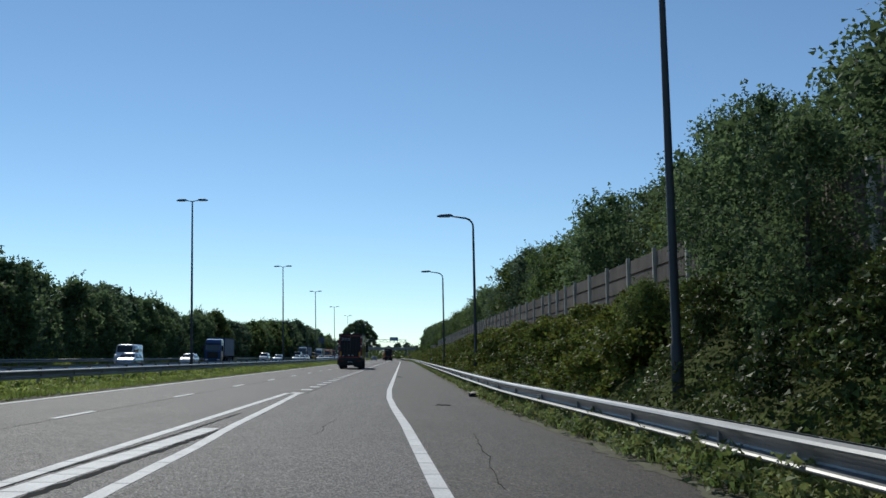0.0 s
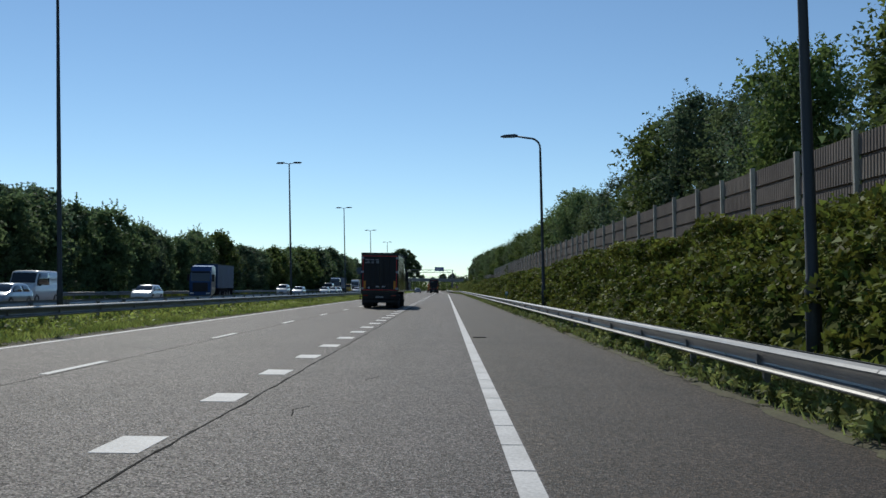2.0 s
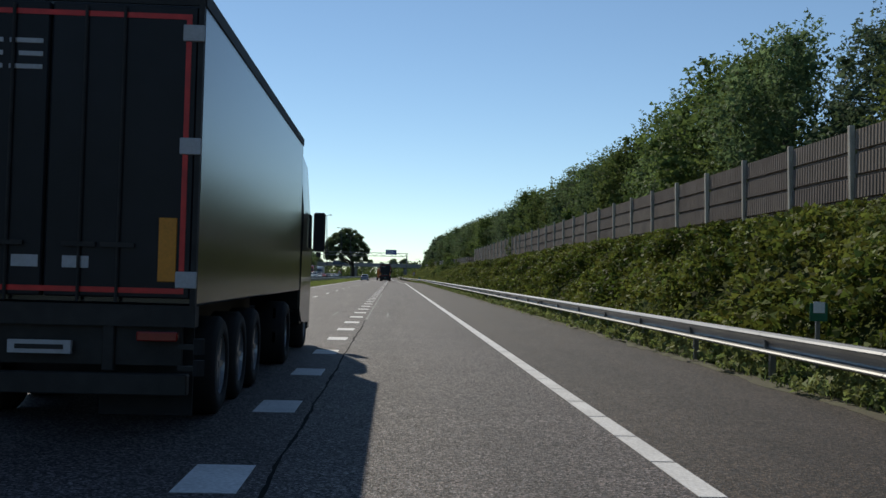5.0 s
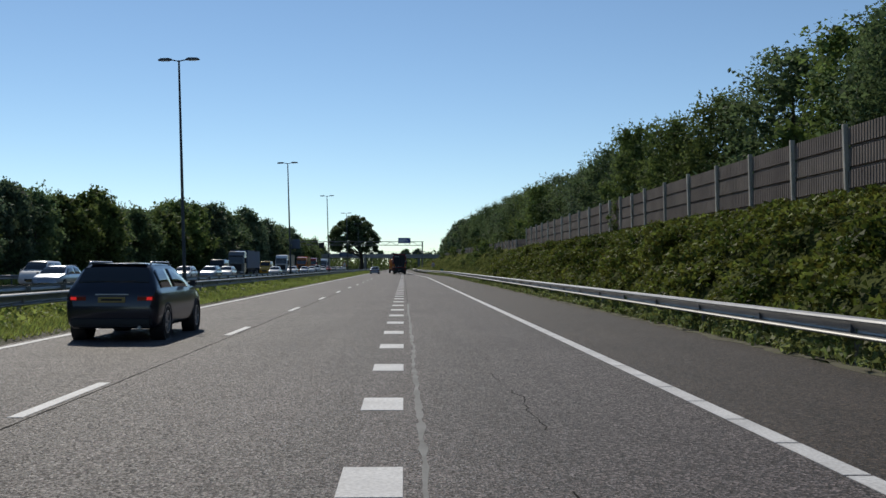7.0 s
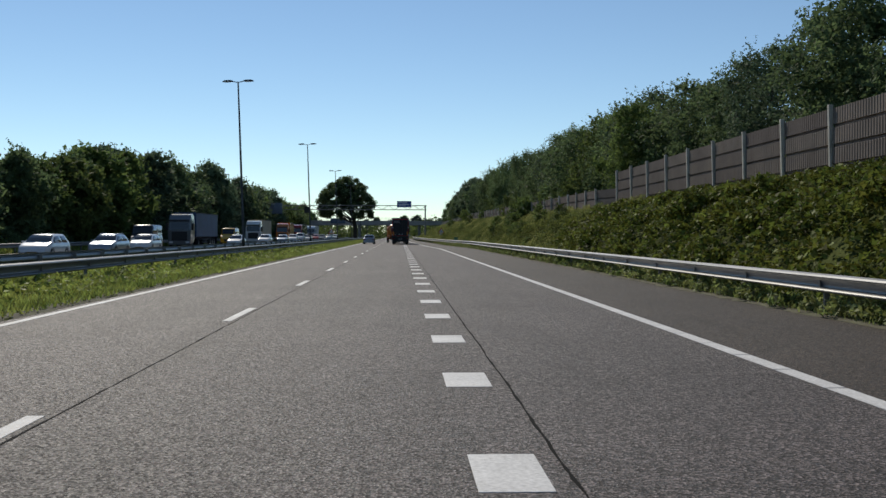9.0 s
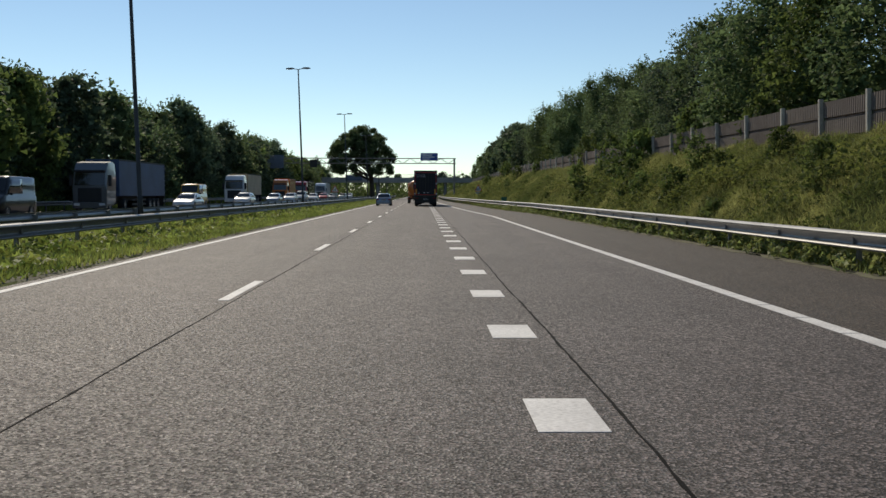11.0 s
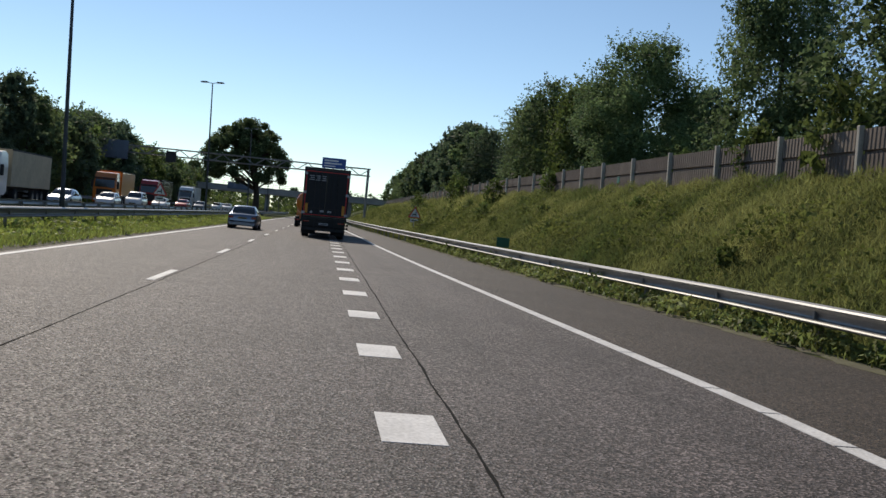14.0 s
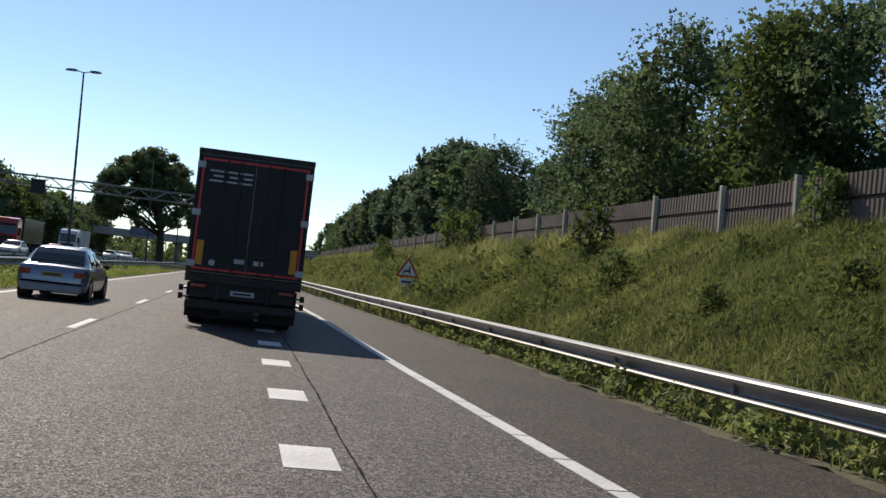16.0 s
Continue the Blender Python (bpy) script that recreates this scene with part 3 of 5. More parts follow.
def leaf_mesh(name, centres, size, mat, rng, up=0.35, fold=0.18, slim=0.62, simple=False):
    """Kite-shaped folded leaves at the given places, facing at random with some lean to the sky."""
    n = len(centres)
    normal = rng.normal(size=(n, 3))
    normal[:, 2] += up * 2
    normal /= np.linalg.norm(normal, axis=1)[:, None]
    other = rng.normal(size=(n, 3))
    a = np.cross(normal, other)
    a /= np.linalg.norm(a, axis=1)[:, None] + 1e-9
    b = np.cross(normal, a)
    s = (size * rng.uniform(0.6, 1.4, n))[:, None]
    if simple:
        verts = np.stack([centres - a * s * 0.6, centres + a * s * 0.42 + b * s * slim * 0.6, centres + a * s * 0.42 - b * s * slim * 0.6], 1).reshape(-1, 3)
        me = bpy.data.meshes.new(name)
        me.from_pydata(verts.tolist(), [], np.arange(3 * n).reshape(-1, 3).tolist())
        me.materials.append(mat)
        return me
    verts = np.stack([centres - a * s * 0.55, centres - b * s * slim * 0.5 + normal * s * fold, centres + a * s * 0.55, centres + b * s * slim * 0.5 + normal * s * fold], 1).reshape(-1, 3)
    faces = np.arange(4 * n).reshape(-1, 4)
    me = bpy.data.meshes.new(name)
    me.from_pydata(verts.tolist(), [], faces.tolist())
    me.materials.append(mat)
    return me


def cored(name, clumps, leaves_at, size, mat, rng, rnd, slim=0.78, inner=44, core=0.55):
    """A crown: loose small leaves outside, and broader sprays of leaves in the hearts of the clumps."""
    hearts = []
    for c, r in clumps:
        d = rng.normal(size=(inner, 3))
        d /= np.linalg.norm(d, axis=1)[:, None]
        hearts.append(np.array(c) + d * (core * r * rng.uniform(0.1, 1.0, inner) ** 0.5)[:, None])
    me = leaf_mesh(name, leaves_at, size, mat, rng, slim=slim, simple=True)
    heart = leaf_mesh(name, np.concatenate(hearts), size * 2.0, mat, rng, slim=0.9, simple=True)
    bm = bmesh.new()
    bm.from_mesh(me)
    bm.from_mesh(heart)
    bm.to_mesh(me)
    bm.free()
    bpy.data.meshes.remove(heart)
    return me


def tree(kind, height, spread, seed, label, leaves=10500, size=0.135, bare=0.05, category="tree", inner=44):
    """A tapered trunk, limbs, and a crown of many small leaves in uneven clumps."""
    rng = np.random.default_rng(seed)
    rnd = random.Random(seed)
    t = thing("tree", label, category)
    bm = bmesh.new()
    lean = (rnd.uniform(-0.3, 0.3), rnd.uniform(-0.3, 0.3))
    trunk = [(lean[0] * k * k, lean[1] * k * k, -0.3 + (height * 0.86 + 0.3) * k) for k in (0, 0.08, 0.3, 0.55, 0.8, 1.0)]
    r0 = 0.018 * height + 0.04
    tube(bm, trunk, [r0 * 1.35, r0, r0 * 0.8, r0 * 0.55, r0 * 0.3, r0 * 0.08], 7)
    clumps = []
    n = 30
    for i in range(n):
        h = bare + (0.95 - bare) * (i + 0.5) / n
        a = i * 2.4 + rnd.uniform(-0.6, 0.6)
        fill = math.sqrt(max(0.02, 1 - ((h - 0.42) / 0.60) ** 2)) if h > 0.42 else 0.72 + 0.28 * h / 0.42
        r = spread * rnd.uniform(0.13, 0.20)
        reach = max(0.0, spread * 0.5 * fill * rnd.uniform(0.72, 1.06) - r * 0.8)
        base = Vector((lean[0] * h * h, lean[1] * h * h, height * max(0.05, h - 0.10)))
        tip = Vector((reach * math.cos(a) + base.x, reach * math.sin(a) + base.y, height * h))
        if i % 2 == 0:
            tube(bm, [base, base.lerp(tip, 0.5), tip], [r0 * 0.34 * (1.1 - h), r0 * 0.2 * (1.1 - h), 0.012], 4)
        clumps.append((tip, r))
        if i % 3 == 0:
            clumps.append((base.lerp(tip, 0.4), r * 1.2))
    clumps.append((Vector((lean[0], lean[1], height * 0.94)), spread * 0.10))
    part("trunk", bm, M_BARK, t, smooth=True)
    pts = []
    weights = np.array([r * r for _, r in clumps])
    counts = (0.9 * leaves * weights / weights.sum()).astype(int)
    for (c, r), k in zip(clumps, counts):
        d = rng.normal(size=(k, 3))
        d /= np.linalg.norm(d, axis=1)[:, None]
        rad = r * rng.uniform(0.35, 1.0, k) ** 0.5 * (1 + 0.05 * rng.normal(size=k))
        pts.append(np.array(c) + d * rad[:, None] * np.array([1, 1, 0.85]))
    for _ in range(int(0.1 * leaves / 9)):
        c, r = clumps[rnd.randrange(len(clumps))]
        d = Vector((rnd.gauss(0, 1), rnd.gauss(0, 1), abs(rnd.gauss(0.4, 1)))).normalized()
        pts.append(np.array([c + d * r * (0.9 + 0.05 * q) for q in range(9)]) + rng.normal(size=(9, 3)) * 0.06)
    crown = new("crown", cored("crown", clumps, np.concatenate(pts), size, M_LEAF[kind], rng, rnd, inner=inner))
    crown.parent = t
    return t


def shrub(kind, height, spread, seed, label, leaves=750):
    return tree(kind, height, spread, seed, label, leaves, 0.12, 0.02, "shrub", 3)


TREES = [
    tree("oak", 8.6, 7.4, 11, "dense dark green oak tree behind the fence"),
    tree("oak", 7.6, 6.8, 12, "rounded dark green oak tree behind the fence"),
    tree("fresh", 7.0, 6.2, 13, "fresh green young tree behind the fence"),
    tree("fresh", 6.2, 5.6, 14, "light green young tree behind the fence"),
    tree("blue", 9.0, 7.0, 15, "tall bluish green tree behind the fence"),
    tree("oak", 8.6, 7.4, 18, "broad dense dark green oak tree behind the fence", 32000, 0.108, inner=120),
]
TREE_HEIGHTS = (8.6, 7.6, 7.0, 6.2, 9.0, 8.6)
BACK_TREES = [
    tree("oak", 8.6, 7.0, 16, "dark green tree further back on the bank", 2200, 0.30, 0.10, inner=34),
    tree("blue", 8.6, 6.6, 17, "bluish green tree further back on the bank", 2200, 0.30, 0.10, inner=34),
]
LEFT_TREES = [
    tree("oak", 8.4, 8.0, 21, "dark green tree beyond the oncoming carriageway", 3000, 0.27),
    tree("blue", 9.6, 7.6, 22, "tall bluish green tree beyond the oncoming carriageway", 3000, 0.27),
    tree("oak", 10.6, 8.8, 23, "large dark green tree beyond the oncoming carriageway", 3200, 0.28),
    tree("fresh", 7.4, 7.2, 24, "light green tree beyond the oncoming carriageway", 2800, 0.26),
]


def plant(template, x, y, z, scale, turn):
    return copy_thing(template, Matrix.Translation((x, y, z)) @ Matrix.Rotation(turn, 4, "Z") @ Matrix.Diagonal((scale, scale, scale, 1)))


TREE_TOP = along([(-40, 11.2), (14, 10.8), (24, 10.8), (29, 9.8), (34, 9.8), (38, 9.9), (42, 10.2), (46, 10.4), (53, 11.6), (60, 12.2), (66, 11.4), (71, 10.0), (76, 10.0), (84, 10.5), (90, 11.4), (98, 12.3), (103, 11.5), (109, 11.0), (114, 10.4), (119, 9.2), (126, 9.5), (133, 9.9), (141, 10.6), (148, 11.5), (154, 12.0), (158, 10.9), (170, 10.8), (180, 11.1), (189, 10.4), (198, 10.2), (206, 9.8), (215, 11.6), (225, 11.1), (242, 10.7), (258, 11.4), (270, 11.8), (279, 10.9), (285, 11.1), (292, 10.4), (301, 11.4), (308, 10.8), (314, 11.8), (319, 12.6), (325, 10.4), (331, 10.0), (338, 11.9), (346, 12.5), (355, 11.7), (365, 11.9), (375, 11.1), (387, 12.7), (399, 12.9), (409, 12.1), (434, 12.5), (480, 12.3)])
LEFT_TOP = along([(60, 11.0), (103, 11.1), (114, 10.6), (124, 10.0), (133, 10.3), (143, 10.7), (150, 10.0), (157, 9.4), (168, 9.0), (180, 8.7), (191, 9.8), (205, 9.6), (228, 9.2), (242, 8.7), (251, 9.0), (259, 9.6), (275, 9.4), (293, 10.4), (311, 12.3), (321, 11.9), (328, 12.9), (336, 10.8), (350, 10.8), (362, 13.6), (373, 14.0), (378, 11.9), (391, 12.9), (402, 11.3), (415, 11.3), (437, 13.5), (460, 11.2), (472, 11.3), (495, 10.6), (525, 9.7), (560, 9.3)])
plant_rng = random.Random(77)


def plant_row(templates, heights, choose, x_at, tops, y0, y1, step, low, high, drop=0.0, gaps=(), wide=(0.85, 1.2)):
    """A row of trees with uneven tops, breadths and spacing."""
    y = y0
    while y < y1:
        yy = y + plant_rng.uniform(-0.8, 0.8)
        x = x_at(yy)
        z = ground_z(x, yy) - 0.05
        top = tops(yy) * plant_rng.uniform(low, high) - drop
        k = plant_rng.choice(choose(yy))
        s = (top - z) / heights[k]
        w = s * plant_rng.uniform(*wide)
        turn = plant_rng.uniform(0, 6.28)
        if not any(a < yy < b for a, b in gaps):
            copy_thing(templates[k], Matrix.Translation((x, yy, z)) @ Matrix.Rotation(turn, 4, "Z") @ Matrix.Diagonal((w, w, s, 1)))
        y += plant_rng.uniform(*step)


GAPS = ((313.5, 339.5), (189.5, 192.5), (366.5, 376.0))
plant_row(TREES, TREE_HEIGHTS, lambda y: (0, 0, 1) if y < 30 else (5, 5, 1) if 292 < y < 318 else (0, 1, 1, 2, 3, 4) if y < 140 or y > 215 else (1, 2, 2, 3, 3, 0), lambda y: FENCE(y) + 3.6 + plant_rng.uniform(-0.8, 1.2), TREE_TOP, -14, 385, (4.0, 6.0), 0.90, 1.02, gaps=GAPS)
plant_row(BACK_TREES, (8.6, 8.6), lambda y: (0, 1), lambda y: FENCE(y) + 3.6 + plant_rng.uniform(-0.8, 1.2), TREE_TOP, 386, 490, (4.0, 6.0), 0.90, 1.02)
plant_row(BACK_TREES, (8.6, 8.6), lambda y: (0, 1), lambda y: FENCE(y) + 9.0 + plant_rng.uniform(-1.2, 1.2), TREE_TOP, -10, 480, (7.0, 9.5), 0.86, 0.98, 0.7, gaps=((312.0, 334.0),))
plant_row(LEFT_TREES, (8.4, 9.6, 10.6, 7.4), lambda y: (0, 1, 1, 2, 3, 3) if y > 200 else (0, 0, 2, 2, 1), lambda y: -34.0 + plant_rng.uniform(-1.6, 1.6), LEFT_TOP, 46, 560, (4.2, 6.4), 0.86, 1.02)
plant_row(LEFT_TREES, (8.4, 9.6, 10.6, 7.4), lambda y: (0, 2), lambda y: -40.5 + plant_rng.uniform(-1.5, 1.5), LEFT_TOP, 60, 560, (8.0, 11.0), 0.84, 0.98)
for x, y, k, top, w in ((15.6, 317.2, 5, 12.1, 0.85), (15.8, 334.6, 5, 12.3, 1.12), (16.2, 343.0, 1, 11.3, 0.95), (15.4, 326.4, 3, 5.9, 0.5), (15.2, 323.6, 2, 5.6, 0.4)):
    z = ground_z(x, y) - 0.05
    s = (top - z) / TREE_HEIGHTS[k]
    copy_thing(TREES[k], Matrix.Translation((x, y, z)) @ Matrix.Rotation(plant_rng.uniform(0, 6.28), 4, "Z") @ Matrix.Diagonal((s * w, s * w, s, 1)))
for k, t in enumerate(TREES + BACK_TREES):
    t.location = (16 + 4 * (k % 3), 494 + 5 * k, 3.3)
for k, t in enumerate(LEFT_TREES):
    t.location = (-38 - 3 * (k % 2), 566 + 6 * k, 2.4)


def scatter(x_lo, x_hi, y0, y1, per_m2, rng):
    """Places on the land between two lines of the plan."""
    w = np.mean([x_hi(v) - x_lo(v) for v in np.linspace(y0, y1, 20)])
    n = int(per_m2 * w * (y1 - y0))
    ys = rng.uniform(y0, y1, n)
    f = rng.uniform(0, 1, n)
    xs = np.array([x_lo(v) + (x_hi(v) - x_lo(v)) * g for v, g in zip(ys, f)])
    zs = np.array([ground_z(a, b) for a, b in zip(xs, ys)])
    return np.stack([xs, ys, zs], 1)


def heap(p, cell, low, high, seed):
    """An uneven height of growth over places, in mounds."""
    return np.array([low + (high - low) * max(0.0, min(1.0, 0.45 + 1.35 * noise.noise((a / cell + seed, b / cell, 0.3)) + 0.35 * noise.noise((a * 2.7 / cell, b * 2.7 / cell + seed, 7.0)))) for a, b, _ in p])


def bramble_bank(name, y0, y1, per_m2, size, low, high, seed, mat=None, label="dense green bramble and ivy covering the bank", lumps=1.5):
    """Leaves over the bank: a low carpet, and rounded tussocks that stand out of it and shade one another."""
    rng = np.random.default_rng(seed)

    def room(q):
        """Growth thins out towards the rail and the fence."""
        return np.array([min(1.0, (a - RAIL(b) - 0.5) / 1.0) * max(0.06, min(1.0, (FENCE(b) - a) / 2.6)) for a, b, _ in q])

    span = (lambda v: RAIL(v) + 0.62), (lambda v: FENCE(v) - 0.05)
    p = scatter(*span, y0, y1, per_m2 * 0.45, rng)
    p[:, 2] += heap(p, 2.2, low, high, seed) * room(p) * rng.uniform(0.25, 0.9, len(p)) ** 0.5
    p += rng.normal(size=p.shape) * 0.04
    c = scatter(*span, y0, y1, lumps, rng)
    free = room(c)
    r = rng.uniform(0.22, 0.62, len(c)) * np.clip(free, 0.35, 1.0)
    c[:, 2] += np.maximum(0.0, heap(c, 2.2, low, high, seed)) * free * 0.82
    w = r * r
    pick = rng.choice(len(c), int(len(p) * 0.55 / 0.45), p=w / w.sum())
    d = rng.normal(size=(len(pick), 3))
    d[:, 2] = np.abs(d[:, 2]) - 0.25
    d /= np.linalg.norm(d, axis=1)[:, None]
    q = c[pick] + d * (r[pick] * rng.uniform(0.72, 1.08, len(pick)))[:, None] * np.array([1.1, 1.1, 0.8])
    p = np.concatenate([p, q])
    ob = new(name, leaf_mesh(name, p, size, mat or M_BRAMBLE, rng, 0.5, slim=0.8, simple=True))
    tagged(ob, label, "shrubs", kind="stuff")


def blades(name, p, tall, wide, mat, seed, label, lean=0.35, tuft=0.0):
    rng = np.random.default_rng(seed)
    n = len(p)
    a = rng.uniform(0, 6.28, n)
    side = np.stack([np.cos(a), np.sin(a), 0 * a], 1) * wide
    h = tall * rng.uniform(0.5, 1.3, n)
    if tuft:
        h *= heap(p, tuft, 0.25, 1.9, seed)
    tip = p + np.stack([rng.normal(size=n) * lean * h, rng.normal(size=n) * lean * h, h], 1)
    verts = np.stack([p - side, p + side, tip], 1).reshape(-1, 3)
    me = bpy.data.meshes.new(name)
    me.from_pydata(verts.tolist(), [], np.arange(3 * n).reshape(-1, 3).tolist())
    me.materials.append(mat)
    tagged(new(name, me), label, "grass", kind="stuff")


# up to y = 22 the leaves are darker than further along
bramble_bank("brambles", -6, 22, 800, 0.075, 0.15, 1.45, 29, M_DARK_BRAMBLE, "dark green brambles below the trees")
bramble_bank("brambles", 22, 50, 480, 0.10, 0.15, 1.45, 30)
bramble_bank("brambles", 50, 120, 280, 0.125, 0.15, 1.45, 31)
bramble_bank("brambles", 120, 245, 200, 0.135, 0.15, 1.2, 32)
bramble_bank("brambles", 245, 292, 90, 0.10, -0.25, 1.1, 33, M_WEED, "green and yellowish shrubs covering the bank")
bramble_bank("brambles", 292, 350, 56, 0.095, -0.3, 0.85, 35, M_WEED, "low green weeds among the grass on the bank")
bramble_bank("brambles", 350, 480, 20, 0.2, 0.05, 0.7, 34, M_WEED, "low green weeds among the grass on the bank")
g = np.random.default_rng(41)


def soft_grass(y0, y1, per_m2, size, tall, seed):
    """Fine bending grass in soft tufts, with ragged heights."""
    rng = np.random.default_rng(seed)
    p = scatter(lambda v: RAIL(v) + 0.45, lambda v: FENCE(v) - 0.1, y0, y1, per_m2, rng)
    p[:, 2] += heap(p, 1.3, 0.0, 1.25, seed) * tall * rng.uniform(0.0, 1.0, len(p)) ** 0.7
    n = len(p)
    a = rng.uniform(0, 6.28, n)
    side = np.stack([np.cos(a), np.sin(a), 0.25 * rng.normal(size=n)], 1) * size * 0.045
    rise = np.stack([0.45 * rng.normal(size=n), 0.45 * rng.normal(size=n), rng.uniform(0.3, 1.0, n)], 1) * size
    me = bpy.data.meshes.new("bank_grass")
    me.from_pydata(np.stack([p - side, p + side, p + rise], 1).reshape(-1, 3).tolist(), [], np.arange(3 * n).reshape(-1, 3).tolist())
    me.materials.append(M_DRY)
    tagged(new("bank_grass", me), "soft olive and straw-coloured grass on the bank", "grass", kind="stuff")


soft_grass(240, 352, 560, 0.22, 0.34, 51)
soft_grass(352, 480, 100, 0.5, 0.45, 52)
blades("verge_grass", scatter(lambda v: SHOULDER(v) + 0.05, lambda v: RAIL(v) + 0.8, -5, 350, 60, g), 0.20, 0.014, M_VERGE, 3, "green grass and weeds below the guard rail")


def verge_weeds(y0, y1, per_m2, size, seed):
    """Leafy weeds in tufts along the shoulder's edge."""
    rng = np.random.default_rng(seed)
    p = scatter(lambda v: SHOULDER(v) - 0.10, lambda v: RAIL(v) + 0.5, y0, y1, per_m2, rng)
    tuft = np.array([noise.noise((a * 1.9, b * 1.1, seed)) + 0.5 * noise.noise((a * 5, b * 4, seed)) for a, b, _ in p])
    edge = np.array([min(1.0, (a - SHOULDER(b) + 0.12) / 0.45) for a, b, _ in p])
    keep = tuft + 0.9 * edge > 0.42
    p, tuft, edge = p[keep], tuft[keep], edge[keep]
    p[:, 2] = np.maximum(p[:, 2], 0.0) + (0.14 + 0.44 * np.clip(tuft + 0.4, 0, 1)) * np.minimum(1.0, 0.25 + edge) * rng.uniform(0.1, 1.0, len(p)) ** 0.6
    tagged(new("verge_weeds", leaf_mesh("verge_weeds", p, size, M_VERGE, rng, 0.35, slim=0.5, simple=True)), "leafy green weeds at the edge of the hard shoulder", "weeds", kind="stuff")


verge_weeds(-6, 120, 640, 0.10, 91)
verge_weeds(120, 350, 380, 0.125, 92)
blades("median_grass", scatter(const(-9.8), const(LEFT_EDGE - 0.03), 20, 200, 130, g), 0.15, 0.022, M_BLADE, 4, "bright green grass on the median", 0.5)
blades("median_grass", scatter(const(-9.8), const(LEFT_EDGE - 0.03), 200, 420, 130, g), 0.15, 0.022, M_BLADE, 5, "bright green grass on the median", 0.5)


def median_weeds(x0, x1, y0, y1, per_m2, size, tall, seed):
    """Leafy tufts that hide the foot of the guard rail."""
    rng = np.random.default_rng(seed)
    p = scatter(const(x0), const(x1), y0, y1, per_m2, rng)
    tuft = np.array([noise.noise((a * 0.8, b * 0.45, seed)) + 0.5 * noise.noise((a * 2.5, b * 1.7, seed)) for a, b, _ in p])
    inward = (p[:, 0] - x1) / (x0 - x1)
    keep = tuft + 0.8 * inward > 0.15
    p, tuft, inward = p[keep], tuft[keep], inward[keep]
    p[:, 2] += tall * (0.35 + 0.65 * np.clip(tuft + 0.4, 0, 1)) * (0.35 + 0.65 * inward) * rng.uniform(0.1, 1.0, len(p)) ** 0.7
    tagged(new("median_weeds", leaf_mesh("median_weeds", p, size, M_BLADE, rng, 0.3, slim=0.4, simple=True)), "leafy bright green weeds along the median guard rail", "weeds", kind="stuff")


median_weeds(-10.4, -7.8, 20, 200, 95, 0.16, 0.52, 94)
median_weeds(-10.4, -7.8, 200, 420, 95, 0.16, 0.52, 95)
blades("median_grass", scatter(const(-16.0), const(-9.8), 40, 440, 22, g), 0.3, 0.04, M_BLADE, 6, "green grass between the guard rails", 0.5)
blades("far_bank_grass", scatter(const(-36.0), const(-29.6), 60, 480, 24, g), 0.5, 0.06, M_BLADE, 7, "green grass at the foot of the far trees", 0.4)


def understorey(name, x0, x1, y0, y1, per_m2, size, low, high, seed, mat, label):
    rng = np.random.default_rng(seed)
    p = scatter(const(x0), const(x1), y0, y1, per_m2, rng)
    p[:, 2] += heap(p, 5.0, low, high, seed) * rng.uniform(0.0, 1.0, len(p)) ** 0.6
    tagged(new(name, leaf_mesh(name, p, size * 1.15, mat, rng, 0.3, simple=True)), label, "shrubs", kind="stuff")


understorey("undergrowth", -37.0, -31.2, 44, 540, 24, 0.27, 1.2, 4.2, 61, M_LEAF["oak"], "dark green undergrowth below the far trees")
understorey("undergrowth", 14.0, 18.0, -10, 470, 10, 0.24, 1.0, 3.5, 62, M_LEAF["oak"], "dark green undergrowth behind the fence")
understorey("undergrowth", -80.0, 48.0, 606, 628, 2.6, 0.8, 1.5, 6.5, 63, M_LEAF["fresh"], "distant green thicket beyond the bridge")
for k in range(22):
    plant(BACK_TREES[k % 2], -75 + 5.4 * k + plant_rng.uniform(-1, 1), 640 + plant_rng.uniform(-8, 8), -0.1, plant_rng.uniform(0.8, 1.2), plant_rng.uniform(0, 6.28))

SHRUBS = [shrub("fresh", 1.6, 1.9, 71, "low green shrub on the bank"), shrub("fresh", 2.0, 2.0, 72, "green leafy shrub on the bank"), shrub("fresh", 1.2, 1.7, 73, "yellowish green shrub on the bank", 600)]
spots = [(8.85, 271.6, 1), (8.95, 281.3, 0), (9.8, 262.0, 1), (10.4, 290.5, 0), (9.2, 331.0, 2), (10.2, 254.0, 0), (8.4, 258.0, 2), (8.5, 340.5, 1)]
for x, y, k in spots:
    plant(SHRUBS[k], x, y, ground_z(x, y) - 0.05, plant_rng.uniform(0.45, 0.7), plant_rng.uniform(0, 6.28))
for x, y, k, s in ((9.6, 252.5, 1, 0.7), (8.9, 265.5, 0, 0.9), (10.6, 268.0, 1, 0.75), (9.2, 276.5, 1, 1.0), (10.3, 284.0, 0, 1.2), (8.8, 287.0, 2, 1.2), (10.9, 259.0, 0, 0.7), (8.6, 303.5, 2, 0.45), (9.9, 315.0, 0, 0.42), (8.3, 321.0, 1, 0.36), (9.4, 327.5, 2, 0.5), (8.2, 334.0, 0, 0.4), (10.3, 337.0, 2, 0.45), (7.9, 343.5, 0, 0.45), (9.3, 352.0, 1, 0.5), (9.9, 297.5, 0, 0.9), (10.2, 347.5, 1, 0.9)):
    plant(SHRUBS[k], x, y, ground_z(x, y) - 0.05, s, plant_rng.uniform(0, 6.28))
